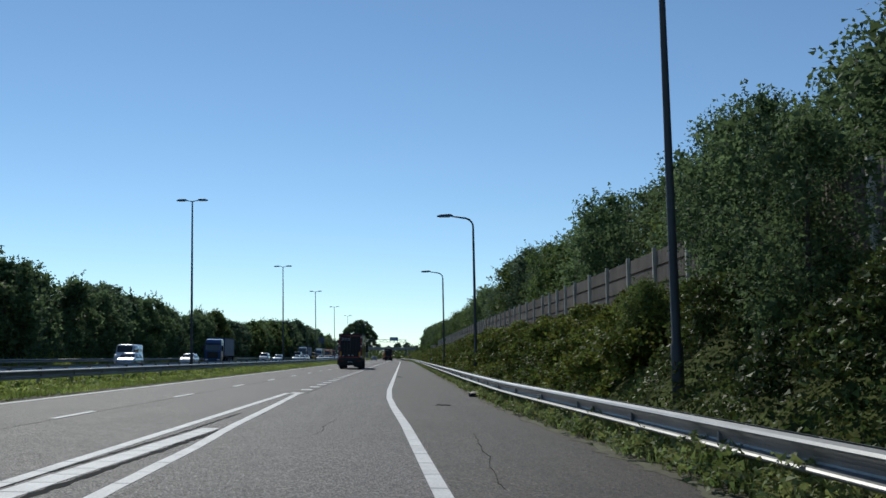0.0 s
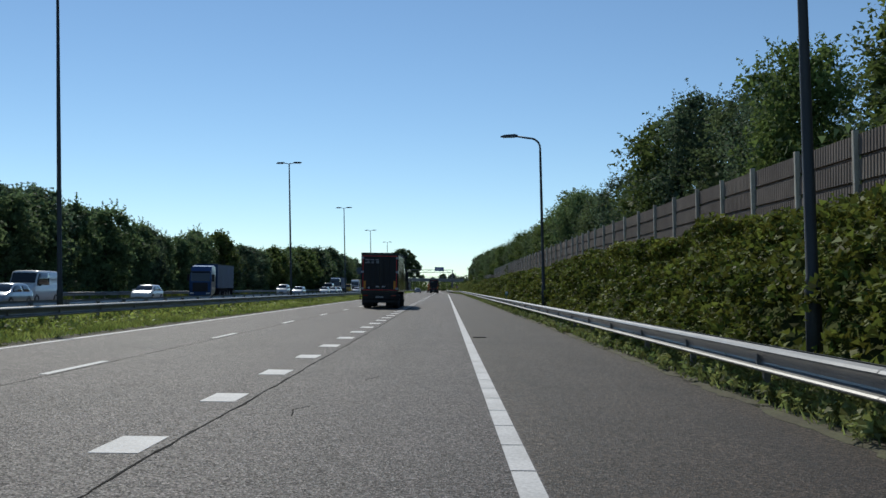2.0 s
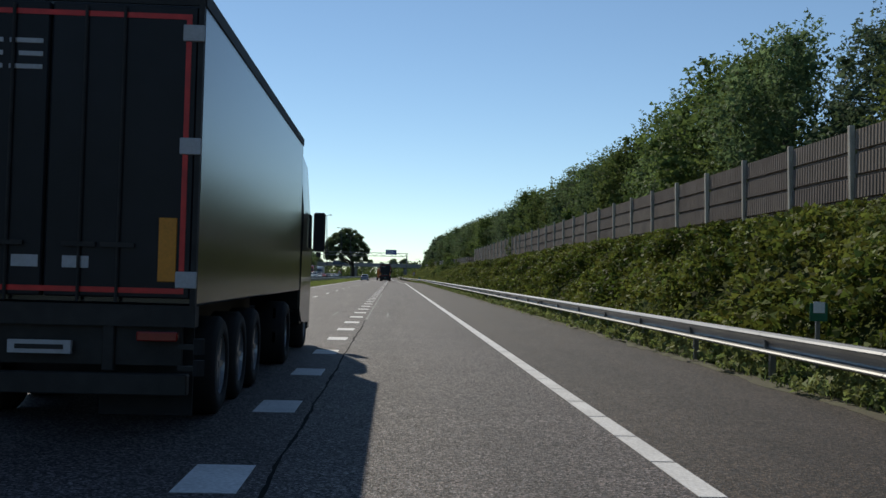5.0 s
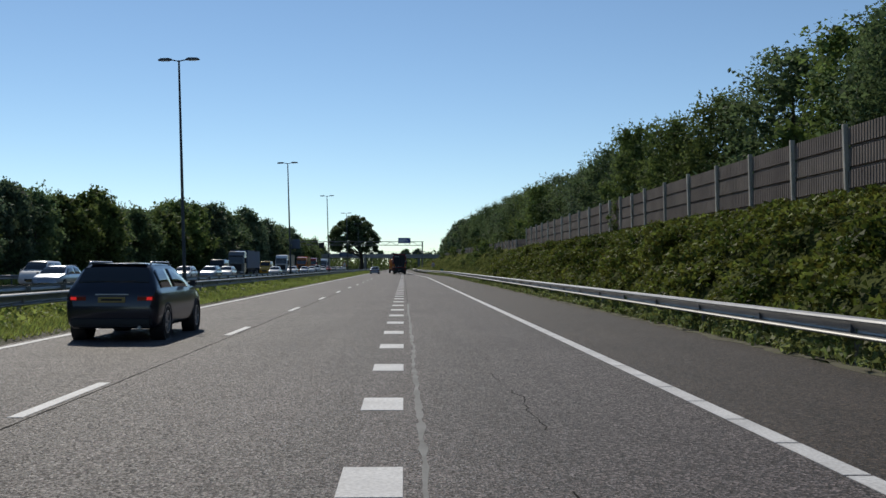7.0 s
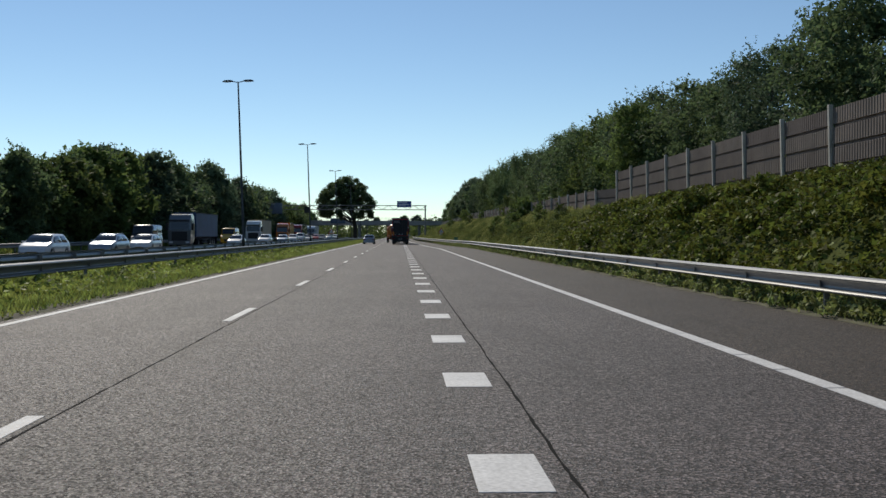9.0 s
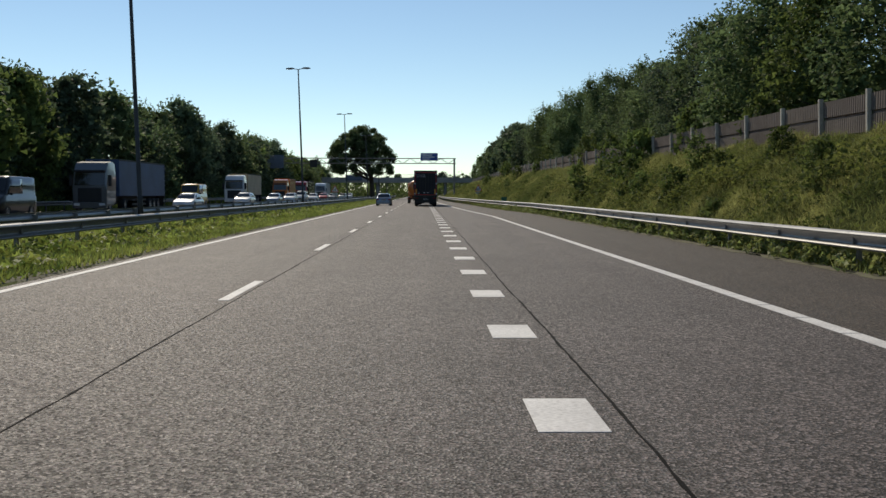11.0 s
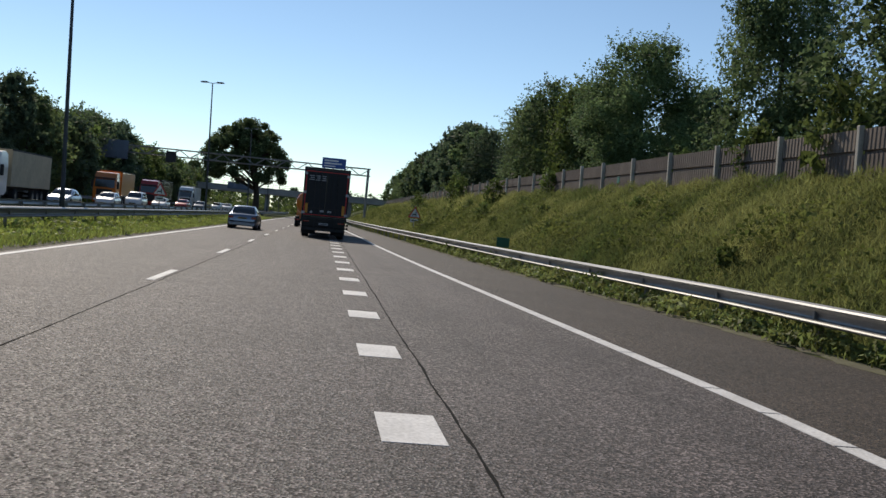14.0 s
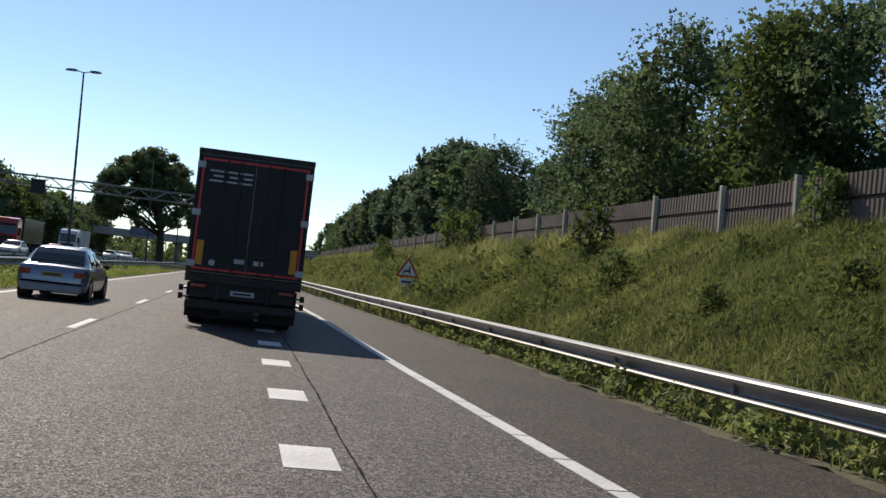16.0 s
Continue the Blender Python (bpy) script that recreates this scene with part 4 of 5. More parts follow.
for k, t in enumerate(SHRUBS):
    t.location = (9.0 + 0.7 * k, 386 + 7 * k, ground_z(9.0 + 0.7 * k, 386 + 7 * k) - 0.05)
for x, y, k, tall in ((10.4, 16.0, 0, 3.6), (11.3, 20.5, 1, 4.4), (9.6, 23.5, 2, 2.0), (11.8, 24.6, 0, 4.6)):
    plant(TREES[k], x, y, ground_z(x, y) - 0.1, tall / (8.6, 7.6, 7.0)[k], plant_rng.uniform(0, 6.28))
for x, y, k, tall in ((12.6, 266.5, 0, 2.4), (12.4, 275.5, 0, 2.8), (11.2, 282.0, 2, 2.0), (12.0, 296.0, 0, 2.4), (11.9, 305.5, 1, 2.8), (12.1, 310.5, 0, 2.0), (11.2, 335.5, 0, 1.5), (11.0, 369.0, 1, 2.4), (10.9, 373.5, 0, 2.6), (12.8, 204.0, 1, 2.0)):
    s = tall / (1.6, 2.0, 1.2)[k]
    copy_thing(SHRUBS[k], Matrix.Translation((x, y, ground_z(x, y) - 0.1)) @ Matrix.Rotation(plant_rng.uniform(0, 6.28), 4, "Z") @ Matrix.Diagonal((s * 0.8, s * 0.8, s, 1)))


def rubber_strip(at, turn, length):
    bm = bmesh.new()
    tube(bm, [(length * (k / 5 - 0.5), 0.03 * math.sin(k * 1.7), 0.018 + 0.01 * (k % 2)) for k in range(6)], [0.008, 0.014, 0.017, 0.013, 0.016, 0.006], 6)
    ob = link("tyre_scrap", bm, M_BLACK)
    ob.matrix_basis = Matrix.Translation(at) @ Matrix.Rotation(radians(turn), 4, "Z")
    tagged(ob, "torn strip of black tyre rubber lying on the asphalt", "debris")


rubber_strip((3.84, 72.6, 0), 12, 0.42)
rubber_strip((5.25, 30.9, 0), -4, 0.5)


def loose_lump(name, at, size, mat, label, seed):
    """A crumpled lump with an uneven surface."""
    rnd = random.Random(seed)
    bm = bmesh.new()
    bmesh.ops.create_icosphere(bm, subdivisions=2, radius=1.0)
    for v in bm.verts:
        k = 1 + 0.35 * noise.noise(v.co * 1.7 + Vector((seed, 0, 0)))
        v.co = Vector((v.co.x * size[0] * k, v.co.y * size[1] * k, max(-0.3, v.co.z) * size[2] * k))
    ob = link(name, bm, mat)
    ob.matrix_basis = Matrix.Translation((at[0], at[1], at[2] + 0.3 * size[2])) @ Matrix.Rotation(rnd.uniform(0, 6.28), 4, "Z")
    tagged(ob, label, "debris")


loose_lump("plastic_scrap", (6.75, 38.3, 0.0), (0.22, 0.30, 0.16), M_BLACK, "crumpled black plastic scrap beside the guard rail", 3)
for k, (x, y, s) in enumerate(((6.78, 95.7, 0.07), (6.84, 97.0, 0.09), (6.82, 94.9, 0.08), (6.80, 148.2, 0.06), (6.9, 158.0, 0.07))):
    loose_lump("stone", (x, y, 0.0), (s, s * 1.3, s * 0.6), M_POST, "pale loose stone at the edge of the hard shoulder", 10 + k)

# ---- vehicles ----
M_TYRE = material("tyre", (0.014, 0.014, 0.015), 0.85, vary=0.2, scale=6)
M_RIM = material("alloy_rim", (0.42, 0.43, 0.44), 0.35, metal=0.8, vary=0.1)
M_GLASS = material("dark_car_glass", (0.012, 0.015, 0.017), 0.06, vary=0.05, specular=0.8)
M_TAIL = material("tail_lamp", (0.24, 0.008, 0.007), 0.2, vary=0.08, coat=0.5)
M_BRAKE = bpy.data.materials.new("lit_brake_light")
M_BRAKE.use_nodes = True
brake_node = M_BRAKE.node_tree.nodes["Principled BSDF"]
brake_node.inputs["Base Color"].default_value = (0.5, 0.01, 0.01, 1)
brake_node.inputs["Emission Color"].default_value, brake_node.inputs["Emission Strength"].default_value = (1.0, 0.03, 0.025, 1), 0.45
M_LIGHT = material("head_lamp", (0.70, 0.72, 0.74), 0.12, vary=0.05, coat=0.6)
M_AMBER = material("amber_board", (0.62, 0.24, 0.015), 0.5, vary=0.1)
M_PLATE = material("yellow_plate", (0.34, 0.24, 0.07), 0.5, vary=0.05)
M_TRIM = material("black_plastic", (0.018, 0.018, 0.019), 0.6, vary=0.15)
M_RED_TAPE = material("red_reflective_tape", (0.60, 0.020, 0.018), 0.45, vary=0.1, fine=8, fine_amount=0.15)
M_GREY_PRINT = material("grey_print", (0.42, 0.43, 0.45), 0.5, vary=0.1)
M_CHASSIS = material("chassis", (0.022, 0.021, 0.020), 0.7, vary=0.3, scale=2, fine=8, fine_amount=0.25)


def paint(name, color, metal=0.3, rough=0.28):
    return material(name, color, rough, metal=metal, vary=0.06, scale=0.8, fine=6, fine_amount=0.05, coat=0.6)


P_NAVY = paint("navy_paint", (0.012, 0.016, 0.030))
P_SILVER = paint("silver_blue_paint", (0.30, 0.34, 0.39), 0.6)
P_SALOON = paint("grey_blue_paint", (0.17, 0.21, 0.28), 0.5)
P_WHITE = paint("white_paint", (0.72, 0.72, 0.71), 0.0)
P_GREY = paint("grey_paint", (0.16, 0.17, 0.18), 0.5)
P_BLACK = paint("black_paint", (0.012, 0.012, 0.013))
P_RED = paint("red_paint", (0.40, 0.020, 0.016), 0.1)
P_BLUE = paint("blue_paint", (0.018, 0.065, 0.190), 0.2)
P_YELLOW = paint("yellow_paint", (0.70, 0.38, 0.02), 0.0)
P_ORANGE = paint("orange_paint", (0.62, 0.17, 0.02), 0.0)
P_TRAILER = material("black_trailer_skin", (0.008, 0.009, 0.013), 0.20, vary=0.3, scale=0.5, fine=4, fine_amount=0.2, specular=0.5)
P_DOOR = material("black_door_skin", (0.007, 0.008, 0.012), 0.45, vary=0.3, scale=0.5, fine=4, fine_amount=0.2, specular=0.28)
P_CURTAIN = material("blue_tarpaulin", (0.020, 0.055, 0.130), 0.55, vary=0.2, scale=0.6, fine=3, fine_amount=0.12)
P_CANVAS = material("white_tarpaulin", (0.55, 0.55, 0.53), 0.6, vary=0.12, scale=0.6, fine=3, fine_amount=0.1)
P_BEIGE = material("beige_tarpaulin", (0.42, 0.34, 0.22), 0.6, vary=0.12, scale=0.6, fine=3, fine_amount=0.1)


def wheel(parent, x, y, r, width, side, spokes=5):
    """A tyre with a rounded shoulder, and a rim with spokes as its part."""
    bm = bmesh.new()
    prof = [(-0.5, 0.62), (-0.5, 0.9), (-0.38, 1.0), (0.38, 1.0), (0.5, 0.9), (0.5, 0.62)]
    rings = [[(x + w * width, y + r * q * math.cos(a), r + r * q * math.sin(a)) for w, q in prof] for a in (2 * math.pi * k / 20 for k in range(20))]
    loft(bm, rings + rings[:1], cap=False)
    tyre = part("wheel", bm, M_TYRE, parent, smooth=True)
    bm = bmesh.new()
    out = x + side * width * 0.36
    ring = lambda q, d: [(out + side * d, y + r * q * math.cos(a), r + r * q * math.sin(a)) for a in (2 * math.pi * k / 20 for k in range(20))]
    loft(bm, [ring(0.66, 0.03), ring(0.60, 0.03), ring(0.58, -0.05), ring(0.05, -0.05)], cap=False)
    for k in range(spokes):
        a = 2 * math.pi * k / spokes
        c, s = math.cos(a), math.sin(a)
        q = [(0.08, -0.07), (0.60, -0.05), (0.60, 0.05), (0.08, 0.07)]
        loft(bm, [[(out + side * d, y + r * (u * c - v * s), r + r * (u * s + v * c)) for u, v in q] for d in (-0.03, 0.015)])
    part("rim", bm, M_RIM, tyre)


def sheet(name, corners, push, mat, parent, label="", thick=0.012):
    """A thin panel on four or more corners, lifted by push along its normal."""
    pts = [Vector(c) for c in corners]
    n = (pts[1] - pts[0]).cross(pts[2] - pts[0]).normalized()
    bm = bmesh.new()
    loft(bm, [[p + n * (push - thick) for p in pts], [p + n * push for p in pts]])
    return part(name, bm, mat, parent, label)


def car(label, at, turn, skin, shape="hatch", group="", category="car", braking=False):
    """A car: one lofted shell, with glass laid on it, lamps, plates, mirrors and wheels. Its rear is at y = 0."""
    L, W, H, hood, deck, zb, clear, lean = {
        "suv": (4.55, 1.82, 1.54, 1.30, 0.0, 1.00, 0.25, 0.36),
        "sedan": (4.62, 1.78, 1.42, 1.25, 0.50, 0.85, 0.19, 0.66),
        "hatch": (4.10, 1.74, 1.47, 0.95, 0.0, 0.92, 0.19, 0.42),
        "wagon": (4.60, 1.78, 1.48, 1.20, 0.0, 0.92, 0.19, 0.50),
        "van": (5.20, 1.98, 2.35, 0.75, 0.0, 1.25, 0.24, 0.12),
        "minivan": (4.40, 1.80, 1.80, 0.75, 0.0, 1.05, 0.21, 0.25),
    }[shape]
    c = thing("van" if shape == "van" else "car", label, category, at, turn, group)
    w = W / 2
    r = 0.35 if shape in ("suv", "van") else 0.32
    front = 0.80 if shape != "van" else 0.55
    hz = zb - 0.08
    # stations from the rear: y, underside, belt, roof line, half width
    table = [(0.0, clear + 0.20, zb - 0.34, zb - 0.30, 0.86), (0.03, clear + 0.08, zb - 0.16, zb - 0.12, 0.93)]
    if deck:
        table += [(0.09, clear + 0.02, zb - 0.03, zb + 0.03, 0.965), (0.30, clear, zb, zb + 0.06, 0.985), (deck, clear, zb, zb + 0.07, 1.0)]
        ya = deck
    else:
        table += [(0.08, clear + 0.02, zb - 0.03, zb + 0.02, 0.965), (0.14, clear, zb, zb + 0.09, 0.98)]
        ya = 0.14
    yb, yc, yd = ya + lean, L - hood - front, L - hood
    table += [(ya + lean * 0.5, clear, zb, (zb + 0.08 + H) / 2 + 0.02, 1.0), (yb - 0.06, clear, zb, H - 0.07, 1.0), (yb + 0.10, clear, zb, H - 0.02, 1.0), ((yb + yc) / 2, clear, zb, H, 1.0), (yc - 0.25, clear, zb, H - 0.015, 1.0), (yc, clear, zb, H - 0.06, 1.0),
              ((yc + yd) / 2, clear, zb, (zb + H) / 2 + 0.03, 1.0), (yd, clear, zb, zb + 0.05, 1.0), (yd + 0.25, clear, zb - 0.01, zb + 0.02, 0.995), (L - 0.40, clear, hz - 0.06, hz + 0.0, 0.975), (L - 0.14, clear + 0.03, hz - 0.16, hz - 0.10, 0.92), (L - 0.04, clear + 0.06, hz - 0.30, hz - 0.26, 0.86), (L, clear + 0.14, hz - 0.42, hz - 0.38, 0.78)]
    cols = list(zip(*table))
    inset = 0.90 if shape == "van" else 0.71

    def at_y(y):
        z0, belt, roof, s = (float(np.interp(y, cols[0], col)) for col in cols[1:])
        k = max(0.0, min(1.0, (roof - belt - 0.04) / (H - zb - 0.04)))
        return z0, belt, roof, w * s, w * s * 0.93 + (w * inset - w * s * 0.93) * k, min(0.07, (roof - belt) * 0.35)

    def ring(y):
        z0, belt, roof, wb, wr, e = at_y(y)
        half = [(0.0, z0), (wb * 0.86, z0), (wb * 0.965, z0 + 0.09), (wb, z0 + 0.42 * (belt - z0)), (wb * 0.99, belt - 0.08), (wb * 0.945, belt), ((wb * 0.945 + wr) / 2 + 0.012, (belt + roof - e) / 2), (wr, roof - e), (wr * 0.90, roof - e * 0.3), (wr * 0.6, roof - 0.004), (0.0, roof + 0.008)]
        return [(x, y, z) for x, z in half] + [(-x, y, z) for x, z in half[-2:0:-1]]

    ys = sorted(set([row[0] for row in table] + [0.7, 1.2, 2.0, L - 0.8]))
    body = part("body", loft(bmesh.new(), [ring(y) for y in ys]), skin, c, smooth=True)

    def pane(name, y0, y1, reach0, reach1, text):
        """Glass laid on the sloping screen between two stations."""
        rows = []
        for k in range(7):
            y = y0 + (y1 - y0) * k / 6
            _, _, roof, _, wr, _ = at_y(y)
            half = wr * (reach0 + (reach1 - reach0) * k / 6)
            rows.append([(half * u, y, roof + 0.030 - 0.022 * abs(u) ** 3) for u in (-1, -0.6, 0, 0.6, 1)])
        low = [[(x, y, z - 0.05) for x, y, z in row[::-1]] for row in rows]
        part(name, loft(bmesh.new(), [a + b for a, b in zip(rows, low)]), M_GLASS, c, text)

    if shape != "van":
        pane("rear_window", ya + lean * 0.12, yb - 0.10, 0.86, 0.90, "dark tinted window")
    pane("windscreen", yd - 0.10, yc + 0.08, 0.90, 0.92, "dark windscreen")
    mid = (yb + yc) / 2
    spans = [(ya + lean * 0.80, mid - 0.04), (mid + 0.04, yc + front * 0.62)]
    for s in (-1, 1):
        for y0, y1 in spans[1:] if shape == "van" else spans:
            rows = []
            for k in range(7):
                y = y0 + (y1 - y0) * k / 6
                _, belt, roof, wb, wr, e = at_y(y)
                a, b, m = (wb * 0.945, belt), (wr, roof - e), ((wb * 0.945 + wr) / 2 + 0.012, (belt + roof - e) / 2)
                pick = lambda q: (a[0] + (m[0] - a[0]) * q * 2, a[1] + (m[1] - a[1]) * q * 2) if q < 0.5 else (m[0] + (b[0] - m[0]) * (q - 0.5) * 2, m[1] + (b[1] - m[1]) * (q - 0.5) * 2)
                pts = [pick(q) for q in (0.10, 0.5, 0.90)]
                rows.append([(s * (x + 0.010), y, z) for x, z in pts] + [(s * (x - 0.02), y, z) for x, z in pts[::-1]])
            part("side_window", loft(bmesh.new(), rows), M_GLASS, c, "dark side window", True)
        x0, x1 = sorted((s * (w - 0.02), s * (w + 0.17)))
        part("mirror", bevelled(boxes((x0, x1, yd - 0.46, yd - 0.34, zb + 0.03, zb + 0.16)), 0.035, 2), M_TRIM if shape in ("van", "sedan") else skin, c)
        x0, x1 = sorted((s * w * 0.52, s * w * 0.90))
        z0, z1 = (zb - 0.22, zb - 0.11) if shape != "van" else (zb - 0.25, zb + 0.10)
        if shape == "sedan":
            x0, x1 = sorted((s * w * 0.58, s * w * 0.925))
            z0, z1 = zb - 0.25, zb - 0.08
        if shape == "van":
            x0, x1 = sorted((s * w * 0.80, s * w * 0.93))
        lamp = part("tail_lamp", bevelled(boxes((x0, x1, 0.012, 0.20, z0, z1)), 0.02, 2), M_TAIL, c, "red tail lamp")
        if braking:
            x0, x1 = sorted((s * w * 0.74, s * w * 0.86))
            part("brake_light", bevelled(boxes((x0, x1, 0.004, 0.02, z0 + 0.03, z1 - 0.02)), 0.006, 1), M_BRAKE, lamp, "lit red brake light")
        x0, x1 = sorted((s * w * 0.48, s * w * 0.80))
        part("head_lamp", bevelled(boxes((x0, x1, L - 0.24, L - 0.045, hz - 0.34, hz - 0.20)), 0.035, 2), M_LIGHT, c, "clear head lamp")
        for yw in (0.80 if shape != "van" else 0.95, L - 0.85):
            wheel(c, s * (w - 0.10), yw, r, 0.20, s)
            ringa = lambda x, q: [(x, yw + q * math.cos(a), r + q * math.sin(a)) for a in (2 * math.pi * k / 24 for k in range(24))]
            xa, xb = s * (w - 0.28), s * (w + 0.004)
            part("wheel_arch", loft(bmesh.new(), [ringa(xa, r + 0.05), ringa(xb, r + 0.05), ringa(xb, r + 0.008), ringa(xa, r + 0.008)], cap=False), M_TRIM, c, "", True)
        if shape in ("suv", "wagon"):
            x = s * w * inset * 0.93
            part("roof_rail", tube(bmesh.new(), [(x, yb + 0.05, H - 0.07), (x, yb + 0.18, H + 0.012), (x, yc - 0.30, H + 0.012), (x, yc - 0.12, H - 0.07)], 0.018, 6), M_RIM, c, "bright roof rail", True)
    part("rear_bumper", bevelled(boxes((-w * 0.86, w * 0.86, -0.04, 0.25, clear + 0.04, clear + 0.24)), 0.045, 2), M_TRIM if shape in ("suv", "van") else skin, c)
    part("grille", bevelled(boxes((-w * 0.42, w * 0.42, L - 0.12, L + 0.006, clear + 0.20, hz - 0.38)), 0.02, 1), M_TRIM, c, "black radiator grille")
    plate_z = zb - 0.24 if shape != "van" else 0.62
    plate = part("number_plate", bevelled(boxes((-0.26, 0.26, 0.0, 0.06, plate_z, plate_z + 0.11)), 0.004, 1), M_PLATE, c, "yellow number plate")
    part("plate_bar", boxes((-0.20, 0.20, -0.004, 0.002, plate_z + 0.035, plate_z + 0.075)), M_BLACK, plate)
    nose = part("number_plate", bevelled(boxes((-0.26, 0.26, L + 0.002, L + 0.018, clear + 0.16, clear + 0.27)), 0.004, 1), M_PLATE, c, "yellow number plate")
    part("plate_bar", boxes((-0.20, 0.20, L + 0.016, L + 0.022, clear + 0.195, clear + 0.235)), M_BLACK, nose)
    if shape in ("suv", "hatch", "wagon", "minivan"):
        part("exhaust", tube(bmesh.new(), [(w * 0.6, -0.03, clear + 0.03), (w * 0.6, 0.2, clear + 0.03)], 0.035, 8), M_RIM, c)
    if shape == "suv":
        part("rear_wiper", tube(bmesh.new(), [(-0.02, ya + lean * 0.10, zb + 0.13), (0.18, ya + lean * 0.14, zb + 0.17), (0.42, ya + lean * 0.16, zb + 0.18)], 0.012, 5), M_TRIM, c)
        part("tailgate_strip", bevelled(boxes((-0.32, 0.32, 0.02, 0.06, zb - 0.10, zb - 0.07)), 0.006, 1), M_RIM, c, "bright strip above the plate")
    if shape in ("hatch", "wagon", "suv"):
        part("rear_spoiler", bevelled(boxes((-w * 0.62, w * 0.62, yb - 0.10, yb + 0.10, H - 0.040, H - 0.020)), 0.008, 1), skin, c)
    return c


def lorry(label, at, turn, box_skin, cab_skin, length=13.6, rear="doors", tractor=True, group="", height=3.92):
    """An articulated lorry; the rear face of its trailer is at y = 0."""
    t = thing("lorry", label, "lorry", at, turn, group)
    w, z0 = 1.275, 1.16
    part("trailer_box", bevelled(boxes((-w, w, 0.05, length, z0, height)), 0.02, 1), box_skin, t)
    part("trailer_frame", boxes((-0.55, -0.40, 0.3, length - 1.0, 0.80, z0), (0.40, 0.55, 0.3, length - 1.0, 0.80, z0), (-w, w, 0.02, 0.18, 0.98, z0)), M_CHASSIS, t)
    part("roof_rim", boxes((-w - 0.012, w + 0.012, 0.03, 0.12, height - 0.10, height + 0.02), (-w - 0.012, -w + 0.05, 0.12, length, height - 0.10, height + 0.02), (w - 0.05, w + 0.012, 0.12, length, height - 0.10, height + 0.02)), M_CHASSIS, t)
    for s in (-1, 1):
        x0, x1 = sorted((s * 0.012, s * (w - 0.05)))
        part("rear_door", bevelled(boxes((x0, x1, -0.005, 0.05, z0 + 0.06, height - 0.12)), 0.012, 1), P_DOOR if rear == "taped" else box_skin, t)
        x0, x1 = sorted((s * (w - 0.045), s * w))
        part("corner_post", boxes((x0, x1, -0.012, 0.06, z0, height)), M_CHASSIS, t)
        for bar in (0.30, 0.62):
            b = part("lock_bar", tube(bmesh.new(), [(s * bar, -0.03, z0 + 0.02), (s * bar, -0.03, height - 0.15)], 0.016, 6), M_CHASSIS, t)
            part("bar_handle", boxes((s * bar - 0.14, s * bar + 0.14, -0.055, -0.03, z0 + 0.48, z0 + 0.52)), M_CHASSIS, b)
        for z in (z0 + 0.15, z0 + 1.28, height - 0.42):
            x0, x1 = sorted((s * (w - 0.17), s * (w + 0.008)))
            part("hinge", bevelled(boxes((x0, x1, -0.03, 0.0, z, z + 0.14)), 0.006, 1), M_GREY_PRINT, t, "pale steel hinge")
        # buffers beside the bumper
        x0, x1 = sorted((s * (w - 0.12), s * (w + 0.05)))
        for z in (0.82, 0.64):
            arm = part("bumper_roller", boxes((x0, x1, -0.06, 0.0, z - 0.02, z + 0.02)), M_CHASSIS, t)
            part("roller", tube(bmesh.new(), [(s * (w + 0.05), -0.03, z - 0.06), (s * (w + 0.05), -0.03, z + 0.07)], 0.05, 8), M_TYRE, arm)
        x0, x1 = sorted((s * 0.42, s * 1.22))
        part("mudflap", boxes((x0, x1, 0.30, 0.32, 0.20, 0.96)), M_TYRE, t, "black rubber mudflap")
        x0, x1 = sorted((s * 0.80, s * 1.14))
        part("tail_lamp", bevelled(boxes((x0, x1, -0.03, 0.05, 0.86, 0.94)), 0.01, 1), M_TAIL, t, "red tail lamp")
        for k in range(3):
            wheel(t, s * 1.02, 1.55 + 1.31 * k + 0.4, 0.50, 0.36, s, 6)
        x0, x1 = sorted((s * (w - 0.06), s * (w - 0.02)))
        part("side_guard", boxes((x0, x1, 6.2, length - 3.4, 0.45, 0.60), (x0, x1, 6.2, length - 3.4, 0.80, 0.95)), M_CHASSIS, t)
    part("underrun_bar", bevelled(boxes((-1.22, 1.22, 0.02, 0.14, 0.40, 0.58), (-1.16, 1.16, 0.10, 0.14, 0.64, 0.99), (-0.6, -0.5, 0.04, 0.12, 0.6, 1.0), (0.5, 0.6, 0.04, 0.12, 0.6, 1.0)), 0.01, 1), M_CHASSIS, t)
    part("axle_beam", boxes((-0.84, 0.84, 1.7, 5.0, 0.42, 0.62)), M_CHASSIS, t)
    plate = part("number_plate", boxes((-0.26, 0.26, -0.02, 0.03, 0.74, 0.85)), M_GREY_PRINT, t, "pale number plate")
    part("plate_bar", boxes((-0.20, 0.20, -0.025, -0.02, 0.775, 0.815)), M_BLACK, plate)
    if rear == "taped":
        a, b, lo, hi = w - 0.145, w - 0.10, z0 + 0.10, height - 0.19
        for x0, x1, q0, q1 in ((-b, -a, lo, hi), (a, b, lo, hi), (-a, a, hi - 0.045, hi), (-a, a, lo, lo + 0.045)):
            part("contour_tape", boxes((x0, x1, -0.012, -0.004, q0, q1)), M_RED_TAPE, t, "red reflective contour tape")
        for s in (-1, 1):
            x0, x1 = sorted((s * 0.955, s * 1.105))
            part("marker_board", bevelled(boxes((x0, x1, -0.02, -0.004, z0 + 0.20, z0 + 0.74)), 0.004, 1), M_AMBER, t, "amber marker board")
            part("door_sign", boxes((0.14 + 0.42 * (s > 0) - 0.40, 0.36 + 0.42 * (s > 0) - 0.40, -0.012, -0.004, z0 + 0.30, z0 + 0.40)), M_GREY_PRINT, t, "small pale notice")
